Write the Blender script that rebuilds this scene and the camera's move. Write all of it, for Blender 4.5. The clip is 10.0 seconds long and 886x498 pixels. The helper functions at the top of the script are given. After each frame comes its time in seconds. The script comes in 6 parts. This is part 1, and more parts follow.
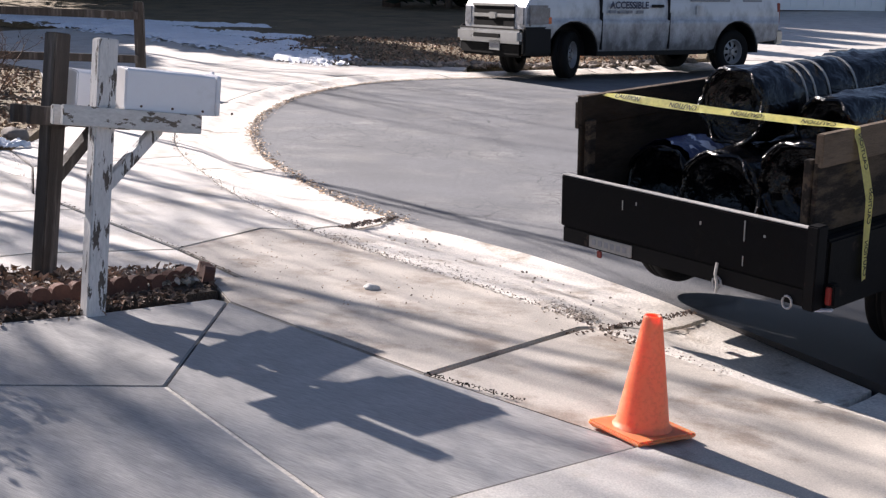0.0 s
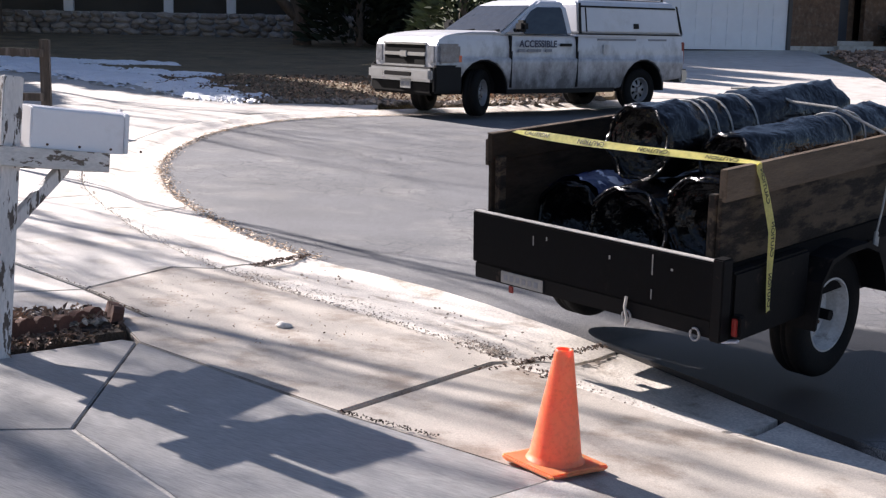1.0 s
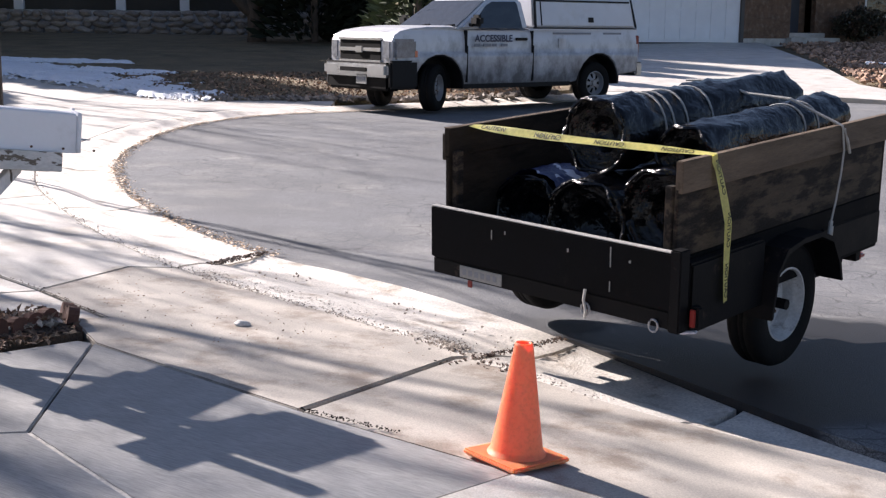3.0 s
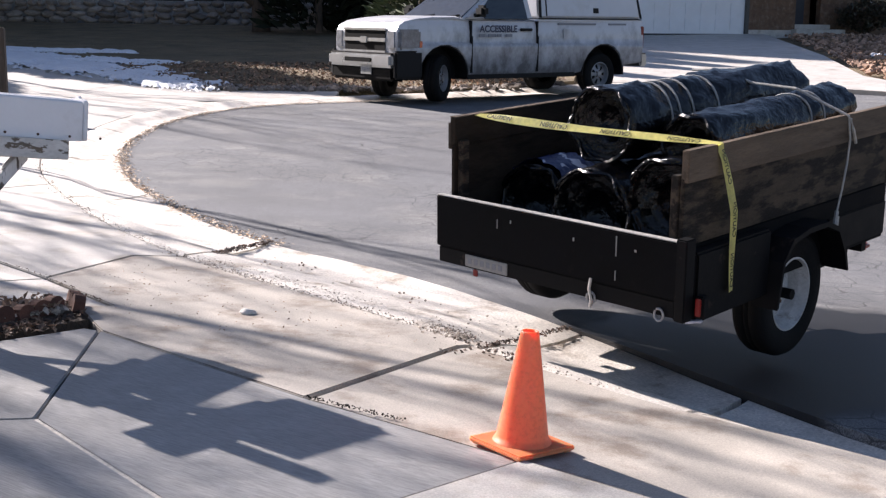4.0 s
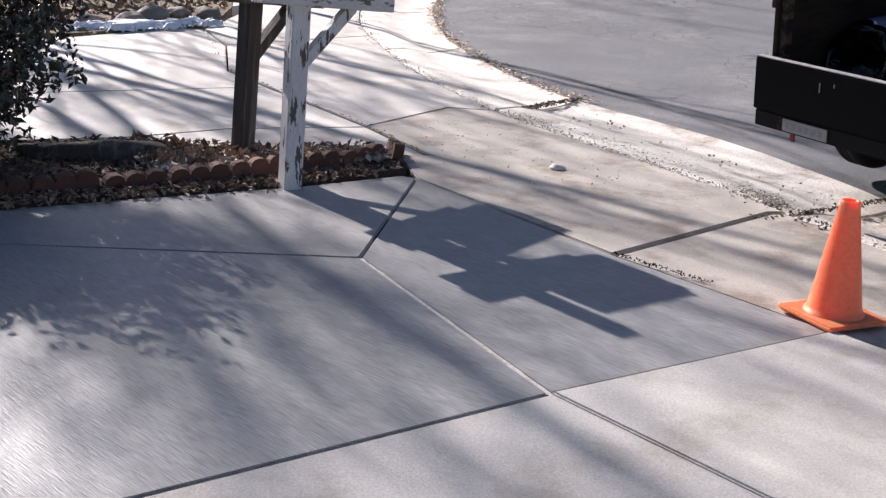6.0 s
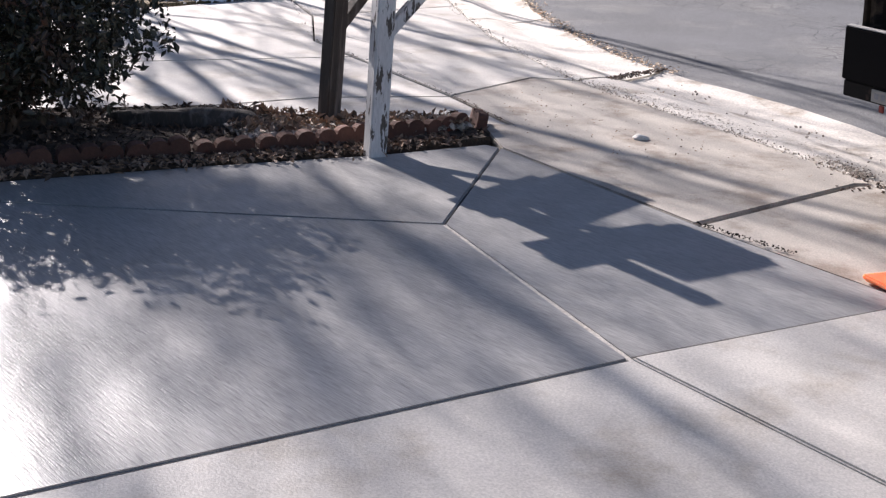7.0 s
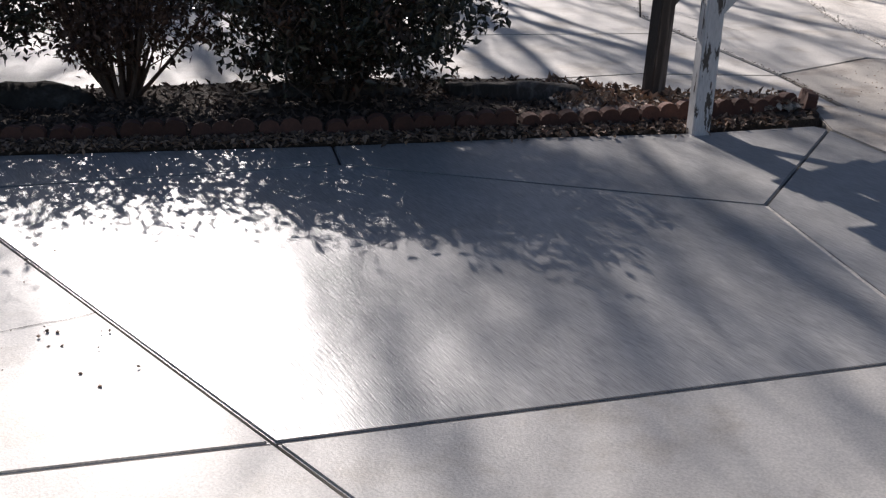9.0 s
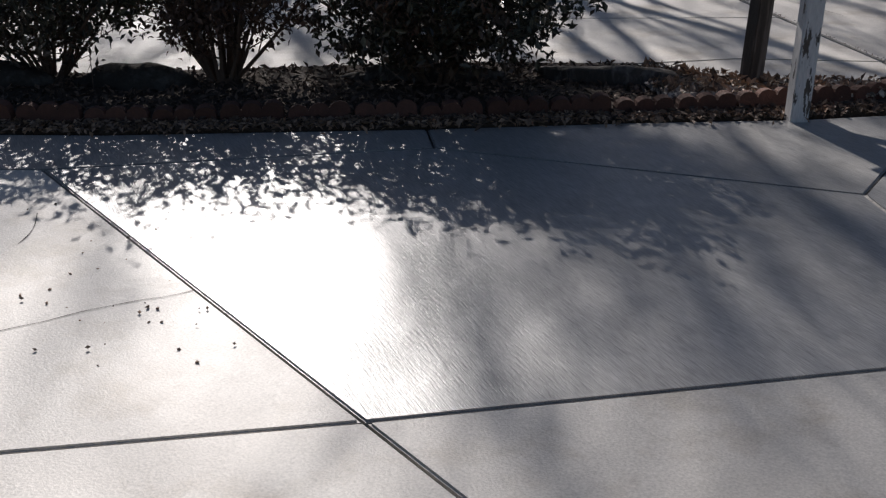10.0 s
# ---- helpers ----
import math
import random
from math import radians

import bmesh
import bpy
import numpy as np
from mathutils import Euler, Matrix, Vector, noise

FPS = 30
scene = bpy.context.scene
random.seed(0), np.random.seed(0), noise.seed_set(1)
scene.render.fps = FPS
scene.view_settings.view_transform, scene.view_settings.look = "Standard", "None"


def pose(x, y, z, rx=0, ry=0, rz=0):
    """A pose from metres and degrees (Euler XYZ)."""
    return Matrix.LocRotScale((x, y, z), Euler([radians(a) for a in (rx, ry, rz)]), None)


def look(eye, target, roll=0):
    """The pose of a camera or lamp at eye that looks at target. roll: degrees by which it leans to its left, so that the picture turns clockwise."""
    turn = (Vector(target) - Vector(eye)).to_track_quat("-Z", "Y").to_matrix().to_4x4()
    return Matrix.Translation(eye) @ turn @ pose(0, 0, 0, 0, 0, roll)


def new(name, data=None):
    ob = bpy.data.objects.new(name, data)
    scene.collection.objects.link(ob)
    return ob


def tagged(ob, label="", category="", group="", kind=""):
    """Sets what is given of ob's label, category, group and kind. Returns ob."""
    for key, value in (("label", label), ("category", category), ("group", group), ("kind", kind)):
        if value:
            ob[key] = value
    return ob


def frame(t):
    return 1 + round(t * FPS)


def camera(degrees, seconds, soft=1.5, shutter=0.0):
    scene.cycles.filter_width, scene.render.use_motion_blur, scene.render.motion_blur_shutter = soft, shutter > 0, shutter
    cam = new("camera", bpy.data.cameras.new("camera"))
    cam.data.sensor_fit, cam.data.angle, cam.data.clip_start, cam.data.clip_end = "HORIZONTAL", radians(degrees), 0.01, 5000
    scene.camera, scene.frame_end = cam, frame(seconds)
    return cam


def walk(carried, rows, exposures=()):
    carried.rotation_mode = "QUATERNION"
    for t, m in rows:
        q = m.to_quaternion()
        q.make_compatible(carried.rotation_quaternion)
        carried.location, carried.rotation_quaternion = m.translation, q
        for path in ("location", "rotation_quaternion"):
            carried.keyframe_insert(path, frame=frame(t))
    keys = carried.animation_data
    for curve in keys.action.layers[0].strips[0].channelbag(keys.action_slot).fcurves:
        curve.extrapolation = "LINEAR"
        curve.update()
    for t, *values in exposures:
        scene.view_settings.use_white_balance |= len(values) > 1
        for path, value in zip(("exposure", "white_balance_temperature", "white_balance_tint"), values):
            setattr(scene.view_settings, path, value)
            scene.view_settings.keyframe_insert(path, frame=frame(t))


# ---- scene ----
cam = camera(39.6, 10.0, soft=1.3)
PATH = [
    (0.0, -0.005, -0.058, 1.499, 78.05, -0.83, -0.32),
    (0.5, -0.007, -0.064, 1.506, 79.29, -1.09, -2.69),
    (1.0, -0.002, -0.073, 1.498, 79.85, -1.03, -4.40),
    (1.5, -0.004, -0.064, 1.490, 79.75, -0.56, -5.77),
    (2.0, -0.003, -0.058, 1.486, 79.65, -0.78, -6.52),
    (2.5, 0.001, -0.058, 1.498, 79.74, -0.58, -6.56),
    (4.0, -0.010, -0.066, 1.483, 79.26, -0.67, -6.25),
    (4.5, -0.034, -0.067, 1.491, 78.50, -0.45, -5.82),
    (5.0, -0.044, -0.108, 1.484, 76.04, 0.08, 0.32),
    (5.5, -0.059, -0.120, 1.476, 74.23, -0.13, 4.18),
    (6.0, -0.072, -0.129, 1.492, 72.59, -0.06, 7.73),
    (7.5, -0.067, -0.230, 1.489, 70.96, 0.73, 14.32),
    (8.0, -0.078, -0.251, 1.494, 70.71, 1.02, 19.00),
    (8.5, -0.072, -0.272, 1.508, 70.99, 1.28, 22.77),
    (9.0, -0.069, -0.303, 1.512, 70.53, 2.13, 26.10),
    (9.5, -0.066, -0.321, 1.514, 70.43, 2.70, 28.60),
    (10.0, -0.049, -0.325, 1.530, 69.87, 2.67, 30.52),
]
walk(cam, [(t, pose(*p)) for t, *p in PATH], exposures=[(0.0, 1.35, 6580, 19), (0.5, 1.43, 6540, 19), (4.5, 1.42, 6520, 19), (5.5, 1.2, 6440, 19), (6.0, 1.13, 6420, 19), (7.5, 1.13, 6480, 19), (8.5, 0.92, 6560, 18), (9.0, 0.64, 6520, 16), (10.0, 0.11, 6480, 14)])

# ---- light: low winter sun ahead and to the left, clear sky ----
SUN_AZ, SUN_EL = radians(-41.2), radians(29.5)
TO_SUN = Vector((math.sin(SUN_AZ) * math.cos(SUN_EL), math.cos(SUN_AZ) * math.cos(SUN_EL), math.sin(SUN_EL)))
world = bpy.data.worlds.new("world")
scene.world = world
world.use_nodes = True
sky = world.node_tree.nodes.new("ShaderNodeTexSky")
sky.sky_type, sky.sun_disc = "NISHITA", False
sky.sun_elevation, sky.sun_rotation = SUN_EL, SUN_AZ
sky.ozone_density = 2.5
background = world.node_tree.nodes["Background"]
background.inputs["Strength"].default_value = 0.045
world.node_tree.links.new(sky.outputs[0], background.inputs["Color"])
sun = new("sun", bpy.data.lights.new("sun", "SUN"))
sun.data.energy, sun.data.angle, sun.data.color = 5.0, radians(0.55), (1.0, 0.96, 0.90)
sun.matrix_world = look(TO_SUN * 60, (0, 0, 0))


# ---- materials ----
def mat(name, color, rough=0.7, vary=0.25, scale=6.0, fine=90.0, bump=0.15, metal=0.0, tint=None, tint_at=0.55, tint_scale=2.5,
        spec=0.5, stretch=(1, 1, 1), objvar=0.0, islandvar=0.0, broom=None, tint_w=0.14, bump_dist=0.01, fine_vary=0.12):
    m = bpy.data.materials.new(name)
    m.use_nodes = True
    nt = m.node_tree
    n, link = nt.nodes, nt.links.new
    b = n["Principled BSDF"]
    geo = n.new("ShaderNodeNewGeometry")
    mp = n.new("ShaderNodeMapping")
    mp.inputs["Scale"].default_value = stretch
    tc = n.new("ShaderNodeTexCoord")
    link(tc.outputs["Object"], mp.inputs["Vector"])

    def noise_at(s, detail=5.0, r=0.6):
        t = n.new("ShaderNodeTexNoise")
        t.inputs["Scale"].default_value, t.inputs["Detail"].default_value, t.inputs["Roughness"].default_value = s, detail, r
        link(mp.outputs[0], t.inputs["Vector"])
        return t.outputs["Fac"]

    def ranged(src, lo, hi, a=0.3, z=0.7):
        t = n.new("ShaderNodeMapRange")
        for key, val in (("From Min", a), ("From Max", z), ("To Min", lo), ("To Max", hi)):
            t.inputs[key].default_value = val
        link(src, t.inputs["Value"])
        return t.outputs[0]

    def times(a, c):
        t = n.new("ShaderNodeMath")
        t.operation = "MULTIPLY"
        link(a, t.inputs[0])
        link(c, t.inputs[1])
        return t.outputs[0]
    big, small = noise_at(scale), noise_at(fine, 3.0)
    if broom is not None:
        turn = n.new("ShaderNodeMapping")
        turn.vector_type = "TEXTURE"
        turn.inputs["Rotation"].default_value = (0, 0, radians(broom))
        turn.inputs["Scale"].default_value = (22, 1, 1)
        link(tc.outputs["Object"], turn.inputs["Vector"])
        lines = n.new("ShaderNodeTexNoise")
        lines.inputs["Scale"].default_value, lines.inputs["Detail"].default_value = 280, 3
        link(turn.outputs[0], lines.inputs["Vector"])
        small = lines.outputs["Fac"]
    f = times(ranged(big, 1 - vary, 1 + vary), ranged(small, 1 - fine_vary, 1 + fine_vary))
    if objvar:
        oi = n.new("ShaderNodeObjectInfo")
        f = times(f, ranged(oi.outputs["Random"], 1 - objvar, 1 + objvar, 0, 1))
    if islandvar:
        f = times(f, ranged(geo.outputs["Random Per Island"], 1 - islandvar, 1 + islandvar, 0, 1))
    base = n.new("ShaderNodeRGB")
    base.outputs[0].default_value = (*color, 1)
    col = base.outputs[0]
    if tint:
        mix = n.new("ShaderNodeMix")
        mix.data_type = "RGBA"
        mix.inputs[7].default_value = (*tint, 1)
        link(col, mix.inputs[6])
        link(ranged(noise_at(tint_scale, 6.0, 0.65), 0, 1, tint_at, tint_at + tint_w), mix.inputs[0])
        col = mix.outputs[2]
    v = n.new("ShaderNodeVectorMath")
    v.operation = "SCALE"
    link(col, v.inputs[0])
    link(f, v.inputs["Scale"])
    link(v.outputs[0], b.inputs["Base Color"])
    link(ranged(big, rough * 0.9, min(1, rough * 1.1)), b.inputs["Roughness"])
    b.inputs["Metallic"].default_value = metal
    b.inputs["Specular IOR Level"].default_value = spec
    if bump:
        bp = n.new("ShaderNodeBump")
        bp.inputs["Strength"].default_value, bp.inputs["Distance"].default_value = bump, bump_dist
        link(small, bp.inputs["Height"])
        link(bp.outputs[0], b.inputs["Normal"])
    return m


M = {
    "conc_new": mat("broom_finished_concrete", (0.33, 0.322, 0.31), 0.37, 0.12, 7.0, 60, 0.24, broom=143, tint=(0.23, 0.22, 0.207), tint_at=0.50, tint_w=0.4, tint_scale=1.1, bump_dist=0.005, spec=0.7, fine_vary=0.34),
    "conc_old": mat("old_concrete", (0.52, 0.49, 0.45), 0.58, 0.15, 2.2, 130, 0.35, tint=(0.36, 0.315, 0.26), tint_at=0.52, tint_scale=2.6, tint_w=0.2, bump_dist=0.004, fine_vary=0.2),
    "pave": mat("tan_pavement_concrete", (0.46, 0.415, 0.36), 0.65, 0.14, 2.2, 130, 0.35, tint=(0.29, 0.24, 0.195), tint_at=0.50, tint_scale=2.6, bump_dist=0.005, fine_vary=0.2),
    "curb": mat("worn_kerb_concrete", (0.66, 0.61, 0.545), 0.75, 0.2, 3.0, 70, 0.7, tint=(0.34, 0.28, 0.22), tint_at=0.55, tint_scale=3.4, bump_dist=0.008, fine_vary=0.22),
    "asphalt": mat("grey_asphalt", (0.152, 0.154, 0.160), 0.9, 0.18, 0.9, 160, 0.7, spec=0.3, tint=(0.20, 0.198, 0.195), tint_at=0.5, tint_scale=1.1, fine_vary=0.75, bump_dist=0.008),
    "soil": mat("dark_soil", (0.075, 0.052, 0.036), 0.95, 0.35, 5, 60, 0.9, bump_dist=0.03),
    "lawn": mat("dormant_lawn", (0.19, 0.145, 0.085), 0.95, 0.3, 1.2, 45, 0.9, tint=(0.10, 0.085, 0.05), tint_scale=0.8, bump_dist=0.05, fine_vary=0.4),
    "snow": mat("old_snow", (0.80, 0.82, 0.86), 0.6, 0.06, 4, 40, 0.5, bump_dist=0.02),
    "crack": mat("dirt_in_joint", (0.022, 0.018, 0.015), 0.95, 0.3, 20, 90, 0.5, spec=0.1),
    "leaf_litter": mat("fallen_leaves", (0.27, 0.175, 0.115), 0.7, 0.2, 8, 60, 0.0, islandvar=0.8),
    # dark leaf bits; the planting bed's shade is put into this colour
    "leaf_dark_litter": mat("dark_leaves_with_bed_shade", (0.13, 0.085, 0.06), 0.7, 0.2, 8, 60, 0.0, islandvar=0.8),
    "leaf_tan": mat("bleached_leaves", (0.62, 0.47, 0.33), 0.7, 0.2, 8, 60, 0.0, islandvar=0.6),
    "gravel": mat("rock_mulch", (0.36, 0.23, 0.16), 0.8, 0.2, 8, 60, 0.2, islandvar=0.5),
    "pale_gravel": mat("pale_pebbles", (0.42, 0.36, 0.30), 0.8, 0.2, 8, 60, 0.2, islandvar=0.55),
    "brick_red": mat("red_concrete_edging", (0.13, 0.06, 0.042), 0.9, 0.3, 9, 120, 0.6, objvar=0.25, tint=(0.20, 0.12, 0.085), bump_dist=0.006),
    "orange": mat("orange_pvc", (1.0, 0.225, 0.10), 0.42, 0.05, 5, 60, 0.05, tint=(0.92, 0.17, 0.07), tint_at=0.75),
    "white_wood": mat("flaking_white_paint", (0.66, 0.64, 0.62), 0.65, 0.10, 5, 50, 0.5, tint=(0.10, 0.08, 0.065), tint_at=0.555, tint_w=0.02, tint_scale=11, stretch=(2.2, 2.2, 0.45), bump_dist=0.004),
    "white_wood_h": mat("flaking_white_paint_arm", (0.62, 0.60, 0.57), 0.65, 0.10, 5, 50, 0.5, tint=(0.15, 0.12, 0.09), tint_at=0.575, tint_w=0.02, tint_scale=14, stretch=(0.7, 2.0, 2.0), bump_dist=0.004),
    "brown_wood": mat("weathered_brown_timber", (0.062, 0.050, 0.042), 0.85, 0.4, 5, 50, 0.8, stretch=(4, 4, 0.35), tint=(0.15, 0.13, 0.115), tint_at=0.5, tint_scale=4, bump_dist=0.006),
    "mailbox": mat("white_enamelled_steel", (0.80, 0.80, 0.82), 0.35, 0.03, 4, 60, 0.0, tint=(0.66, 0.65, 0.64), tint_at=0.62, fine_vary=0.01),
    "rust": mat("rusty_steel", (0.10, 0.05, 0.03), 0.8, 0.3, 9, 60, 0.4),
    "black_paint": mat("scuffed_black_plywood", (0.005, 0.005, 0.006), 0.75, 0.35, 4, 50, 0.05, spec=0.1, tint=(0.014, 0.013, 0.012), tint_at=0.62, tint_scale=9),
    "dark_ply": mat("dark_stained_plywood", (0.075, 0.056, 0.040), 0.8, 0.45, 3, 40, 0.5, spec=0.2, stretch=(4, 0.9, 3.5), tint=(0.018, 0.015, 0.013), tint_at=0.45, tint_scale=3.2, tint_w=0.10),
    # darker copy for the trailer's inside, its shade put into the colour
    "inner_ply": mat("dark_plywood_inner_shade", (0.036, 0.027, 0.02), 0.85, 0.35, 3, 40, 0.3, stretch=(4, 0.6, 2.5), spec=0.12, tint=(0.016, 0.013, 0.011), tint_at=0.5, tint_scale=2.4),
    "raw_plank": mat("greyed_pine_plank", (0.145, 0.108, 0.078), 0.8, 0.25, 4, 50, 0.5, spec=0.2, stretch=(4, 0.5, 4), tint=(0.075, 0.055, 0.04), tint_scale=3),
    "black_steel": mat("black_steel", (0.005, 0.005, 0.006), 0.65, 0.3, 5, 60, 0.1, spec=0.15, tint=(0.05, 0.035, 0.028), tint_at=0.63, tint_scale=8),
    "plastic_black": mat("black_polythene", (0.004, 0.004, 0.005), 0.22, 0.2, 7, 16, 0.5, bump_dist=0.03, spec=0.38),
    "plastic_blue": mat("blue_polythene", (0.012, 0.022, 0.10), 0.35, 0.2, 9, 18, 0.5, bump_dist=0.02),
    "plastic_clear": mat("whitish_polythene", (0.55, 0.58, 0.68), 0.3, 0.2, 9, 18, 0.5, bump_dist=0.02),
    "tape_yellow": mat("yellow_plastic_tape", (0.86, 0.80, 0.30), 0.4, 0.06, 9, 40, 0.05),
    "black_print": mat("black_print", (0.015, 0.015, 0.015), 0.5, 0.05, 9, 40, 0),
    "rope": mat("grey_rope", (0.45, 0.43, 0.40), 0.85, 0.2, 30, 200, 0.4),
    "rubber": mat("tyre_rubber", (0.009, 0.009, 0.0095), 0.8, 0.2, 8, 90, 0.4, spec=0.15),
    "rim_white": mat("dirty_white_rim", (0.52, 0.52, 0.52), 0.45, 0.2, 7, 60, 0.1, tint=(0.2, 0.17, 0.15), tint_at=0.6, tint_scale=8),
    "rim_steel": mat("grey_steel_rim", (0.30, 0.30, 0.31), 0.45, 0.12, 7, 60, 0.05, metal=0.4),
    "truck_white": mat("dirty_white_car_paint", (0.62, 0.63, 0.66), 0.22, 0.04, 2, 40, 0.0, tint=(0.52, 0.51, 0.50), tint_at=0.56, tint_scale=1.9, tint_w=0.3, fine_vary=0.01),
    "trim_black": mat("black_plastic_trim", (0.009, 0.009, 0.010), 0.6, 0.2, 5, 60, 0.05, spec=0.25),
    # blacker than the trim: a recessed front's shade is put into the colour
    "grille_shade_black": mat("grille_shade_black", (0.003, 0.003, 0.0035), 0.7, 0.2, 5, 60, 0.0, spec=0.08),
    "chrome": mat("chrome", (0.42, 0.43, 0.45), 0.3, 0.08, 5, 60, 0.0, metal=0.85, fine_vary=0.02),
    "glass_dark": mat("dark_vehicle_glass", (0.012, 0.015, 0.018), 0.05, 0.05, 3, 5, 0.25, spec=0.9, fine_vary=0.0, bump_dist=0.05),
    "lamp_glass": mat("headlamp_glass", (0.20, 0.215, 0.24), 0.12, 0.3, 9, 60, 0.0, spec=0.8),
    "red_lens": mat("red_lens", (0.22, 0.012, 0.01), 0.3, 0.1, 20, 60, 0.05),
    "text_dark": mat("dark_blue_lettering", (0.03, 0.035, 0.07), 0.5, 0.05, 9, 40, 0),
    "text_grey": mat("grey_lettering", (0.22, 0.23, 0.26), 0.5, 0.05, 9, 40, 0),
    "plate": mat("number_plate", (0.28, 0.28, 0.27), 0.5, 0.1, 9, 40, 0),
    "garage_white": mat("white_garage_door", (0.84, 0.85, 0.87), 0.5, 0.04, 2, 30, 0.02, fine_vary=0.02),
    "house_brick": mat("tan_brick", (0.14, 0.085, 0.055), 0.9, 0.35, 5, 60, 0.3, tint=(0.20, 0.14, 0.10), tint_at=0.5, tint_scale=6, objvar=0.25, islandvar=0.25),
    "siding": mat("painted_siding", (0.40, 0.36, 0.31), 0.8, 0.06, 2, 40, 0.1),
    "dark_siding": mat("dark_painted_siding", (0.10, 0.095, 0.09), 0.8, 0.1, 2, 40, 0.1),
    "roof": mat("asphalt_shingles", (0.10, 0.085, 0.075), 0.9, 0.25, 5, 40, 0.5, islandvar=0.3),
    "dark_rock": mat("dark_mottled_rock", (0.055, 0.047, 0.04), 0.9, 0.3, 6, 60, 0.6, spec=0.2, tint=(0.11, 0.10, 0.09), tint_scale=7),
    "stone": mat("field_stone", (0.21, 0.18, 0.155), 0.9, 0.2, 4, 40, 0.4, islandvar=0.45, objvar=0.35),
    "door_dark": mat("dark_blue_grey_door", (0.05, 0.055, 0.07), 0.5, 0.1, 3, 40, 0.05),
    "leaf_dark": mat("dark_evergreen_leaf", (0.046, 0.046, 0.028), 0.30, 0.2, 8, 60, 0.0, islandvar=0.55, tint=(0.085, 0.045, 0.03), tint_at=0.5, tint_scale=3.0),
    "leaf_dry": mat("bronzed_shrub_leaf", (0.085, 0.048, 0.032), 0.5, 0.2, 8, 60, 0.0, islandvar=0.6),
    "needle_dark": mat("dark_spruce_needles", (0.022, 0.027, 0.016), 0.9, 0.2, 8, 60, 0.0, islandvar=0.5, spec=0.2),
    "white_stone": mat("white_stone", (0.7, 0.67, 0.62), 0.8, 0.1, 8, 60, 0.2),
    "needle": mat("juniper_green", (0.075, 0.095, 0.045), 0.8, 0.2, 8, 60, 0.0, islandvar=0.5),
    "bark": mat("grey_brown_bark", (0.115, 0.085, 0.065), 0.95, 0.3, 6, 50, 0.8, stretch=(2, 2, 0.5), bump_dist=0.02),
    "twig": mat("reddish_twigs", (0.13, 0.085, 0.06), 0.9, 0.3, 9, 60, 0.3),
}


def cracked(m, scale, width, dark, mask_at, mask_scale):
    """Adds a web of fine cracks, thick in some places and absent in others, to a material."""
    n, link = m.node_tree.nodes, m.node_tree.links.new
    b = n["Principled BSDF"]
    src = b.inputs["Base Color"].links[0].from_socket
    tc = n.new("ShaderNodeTexCoord")
    bend = n.new("ShaderNodeTexNoise")
    bend.inputs["Scale"].default_value = scale * 1.3
    link(tc.outputs["Object"], bend.inputs["Vector"])
    add = n.new("ShaderNodeVectorMath")
    add.operation = "MULTIPLY_ADD"
    add.inputs[1].default_value = (0.35 / scale,) * 3
    link(bend.outputs["Color"], add.inputs[0])
    link(tc.outputs["Object"], add.inputs[2])
    vor = n.new("ShaderNodeTexVoronoi")
    vor.feature = "DISTANCE_TO_EDGE"
    vor.inputs["Scale"].default_value = scale
    link(add.outputs[0], vor.inputs["Vector"])
    line = n.new("ShaderNodeMapRange")
    for key, val in (("From Min", 0.0), ("From Max", width), ("To Min", 1.0), ("To Max", 0.0)):
        line.inputs[key].default_value = val
    link(vor.outputs["Distance"], line.inputs["Value"])
    nz = n.new("ShaderNodeTexNoise")
    nz.inputs["Scale"].default_value = mask_scale
    link(tc.outputs["Object"], nz.inputs["Vector"])
    msk = n.new("ShaderNodeMapRange")
    for key, val in (("From Min", mask_at), ("From Max", mask_at + 0.1), ("To Min", 0.0), ("To Max", 0.85)):
        msk.inputs[key].default_value = val
    link(nz.outputs["Fac"], msk.inputs["Value"])
    mul = n.new("ShaderNodeMath")
    mul.operation = "MULTIPLY"
    link(line.outputs[0], mul.inputs[0])
    link(msk.outputs[0], mul.inputs[1])
    mix = n.new("ShaderNodeMix")
    mix.data_type = "RGBA"
    mix.inputs[7].default_value = (*dark, 1)
    link(src, mix.inputs[6])
    link(mul.outputs[0], mix.inputs[0])
    link(mix.outputs[2], b.inputs["Base Color"])


soft_plastic = M["orange"].node_tree.nodes["Principled BSDF"].inputs
soft_plastic["Subsurface Weight"].default_value, soft_plastic["Subsurface Scale"].default_value = 0.85, 0.09
cracked(M["asphalt"], 4.2, 0.03, (0.055, 0.055, 0.057), 0.46, 0.5)


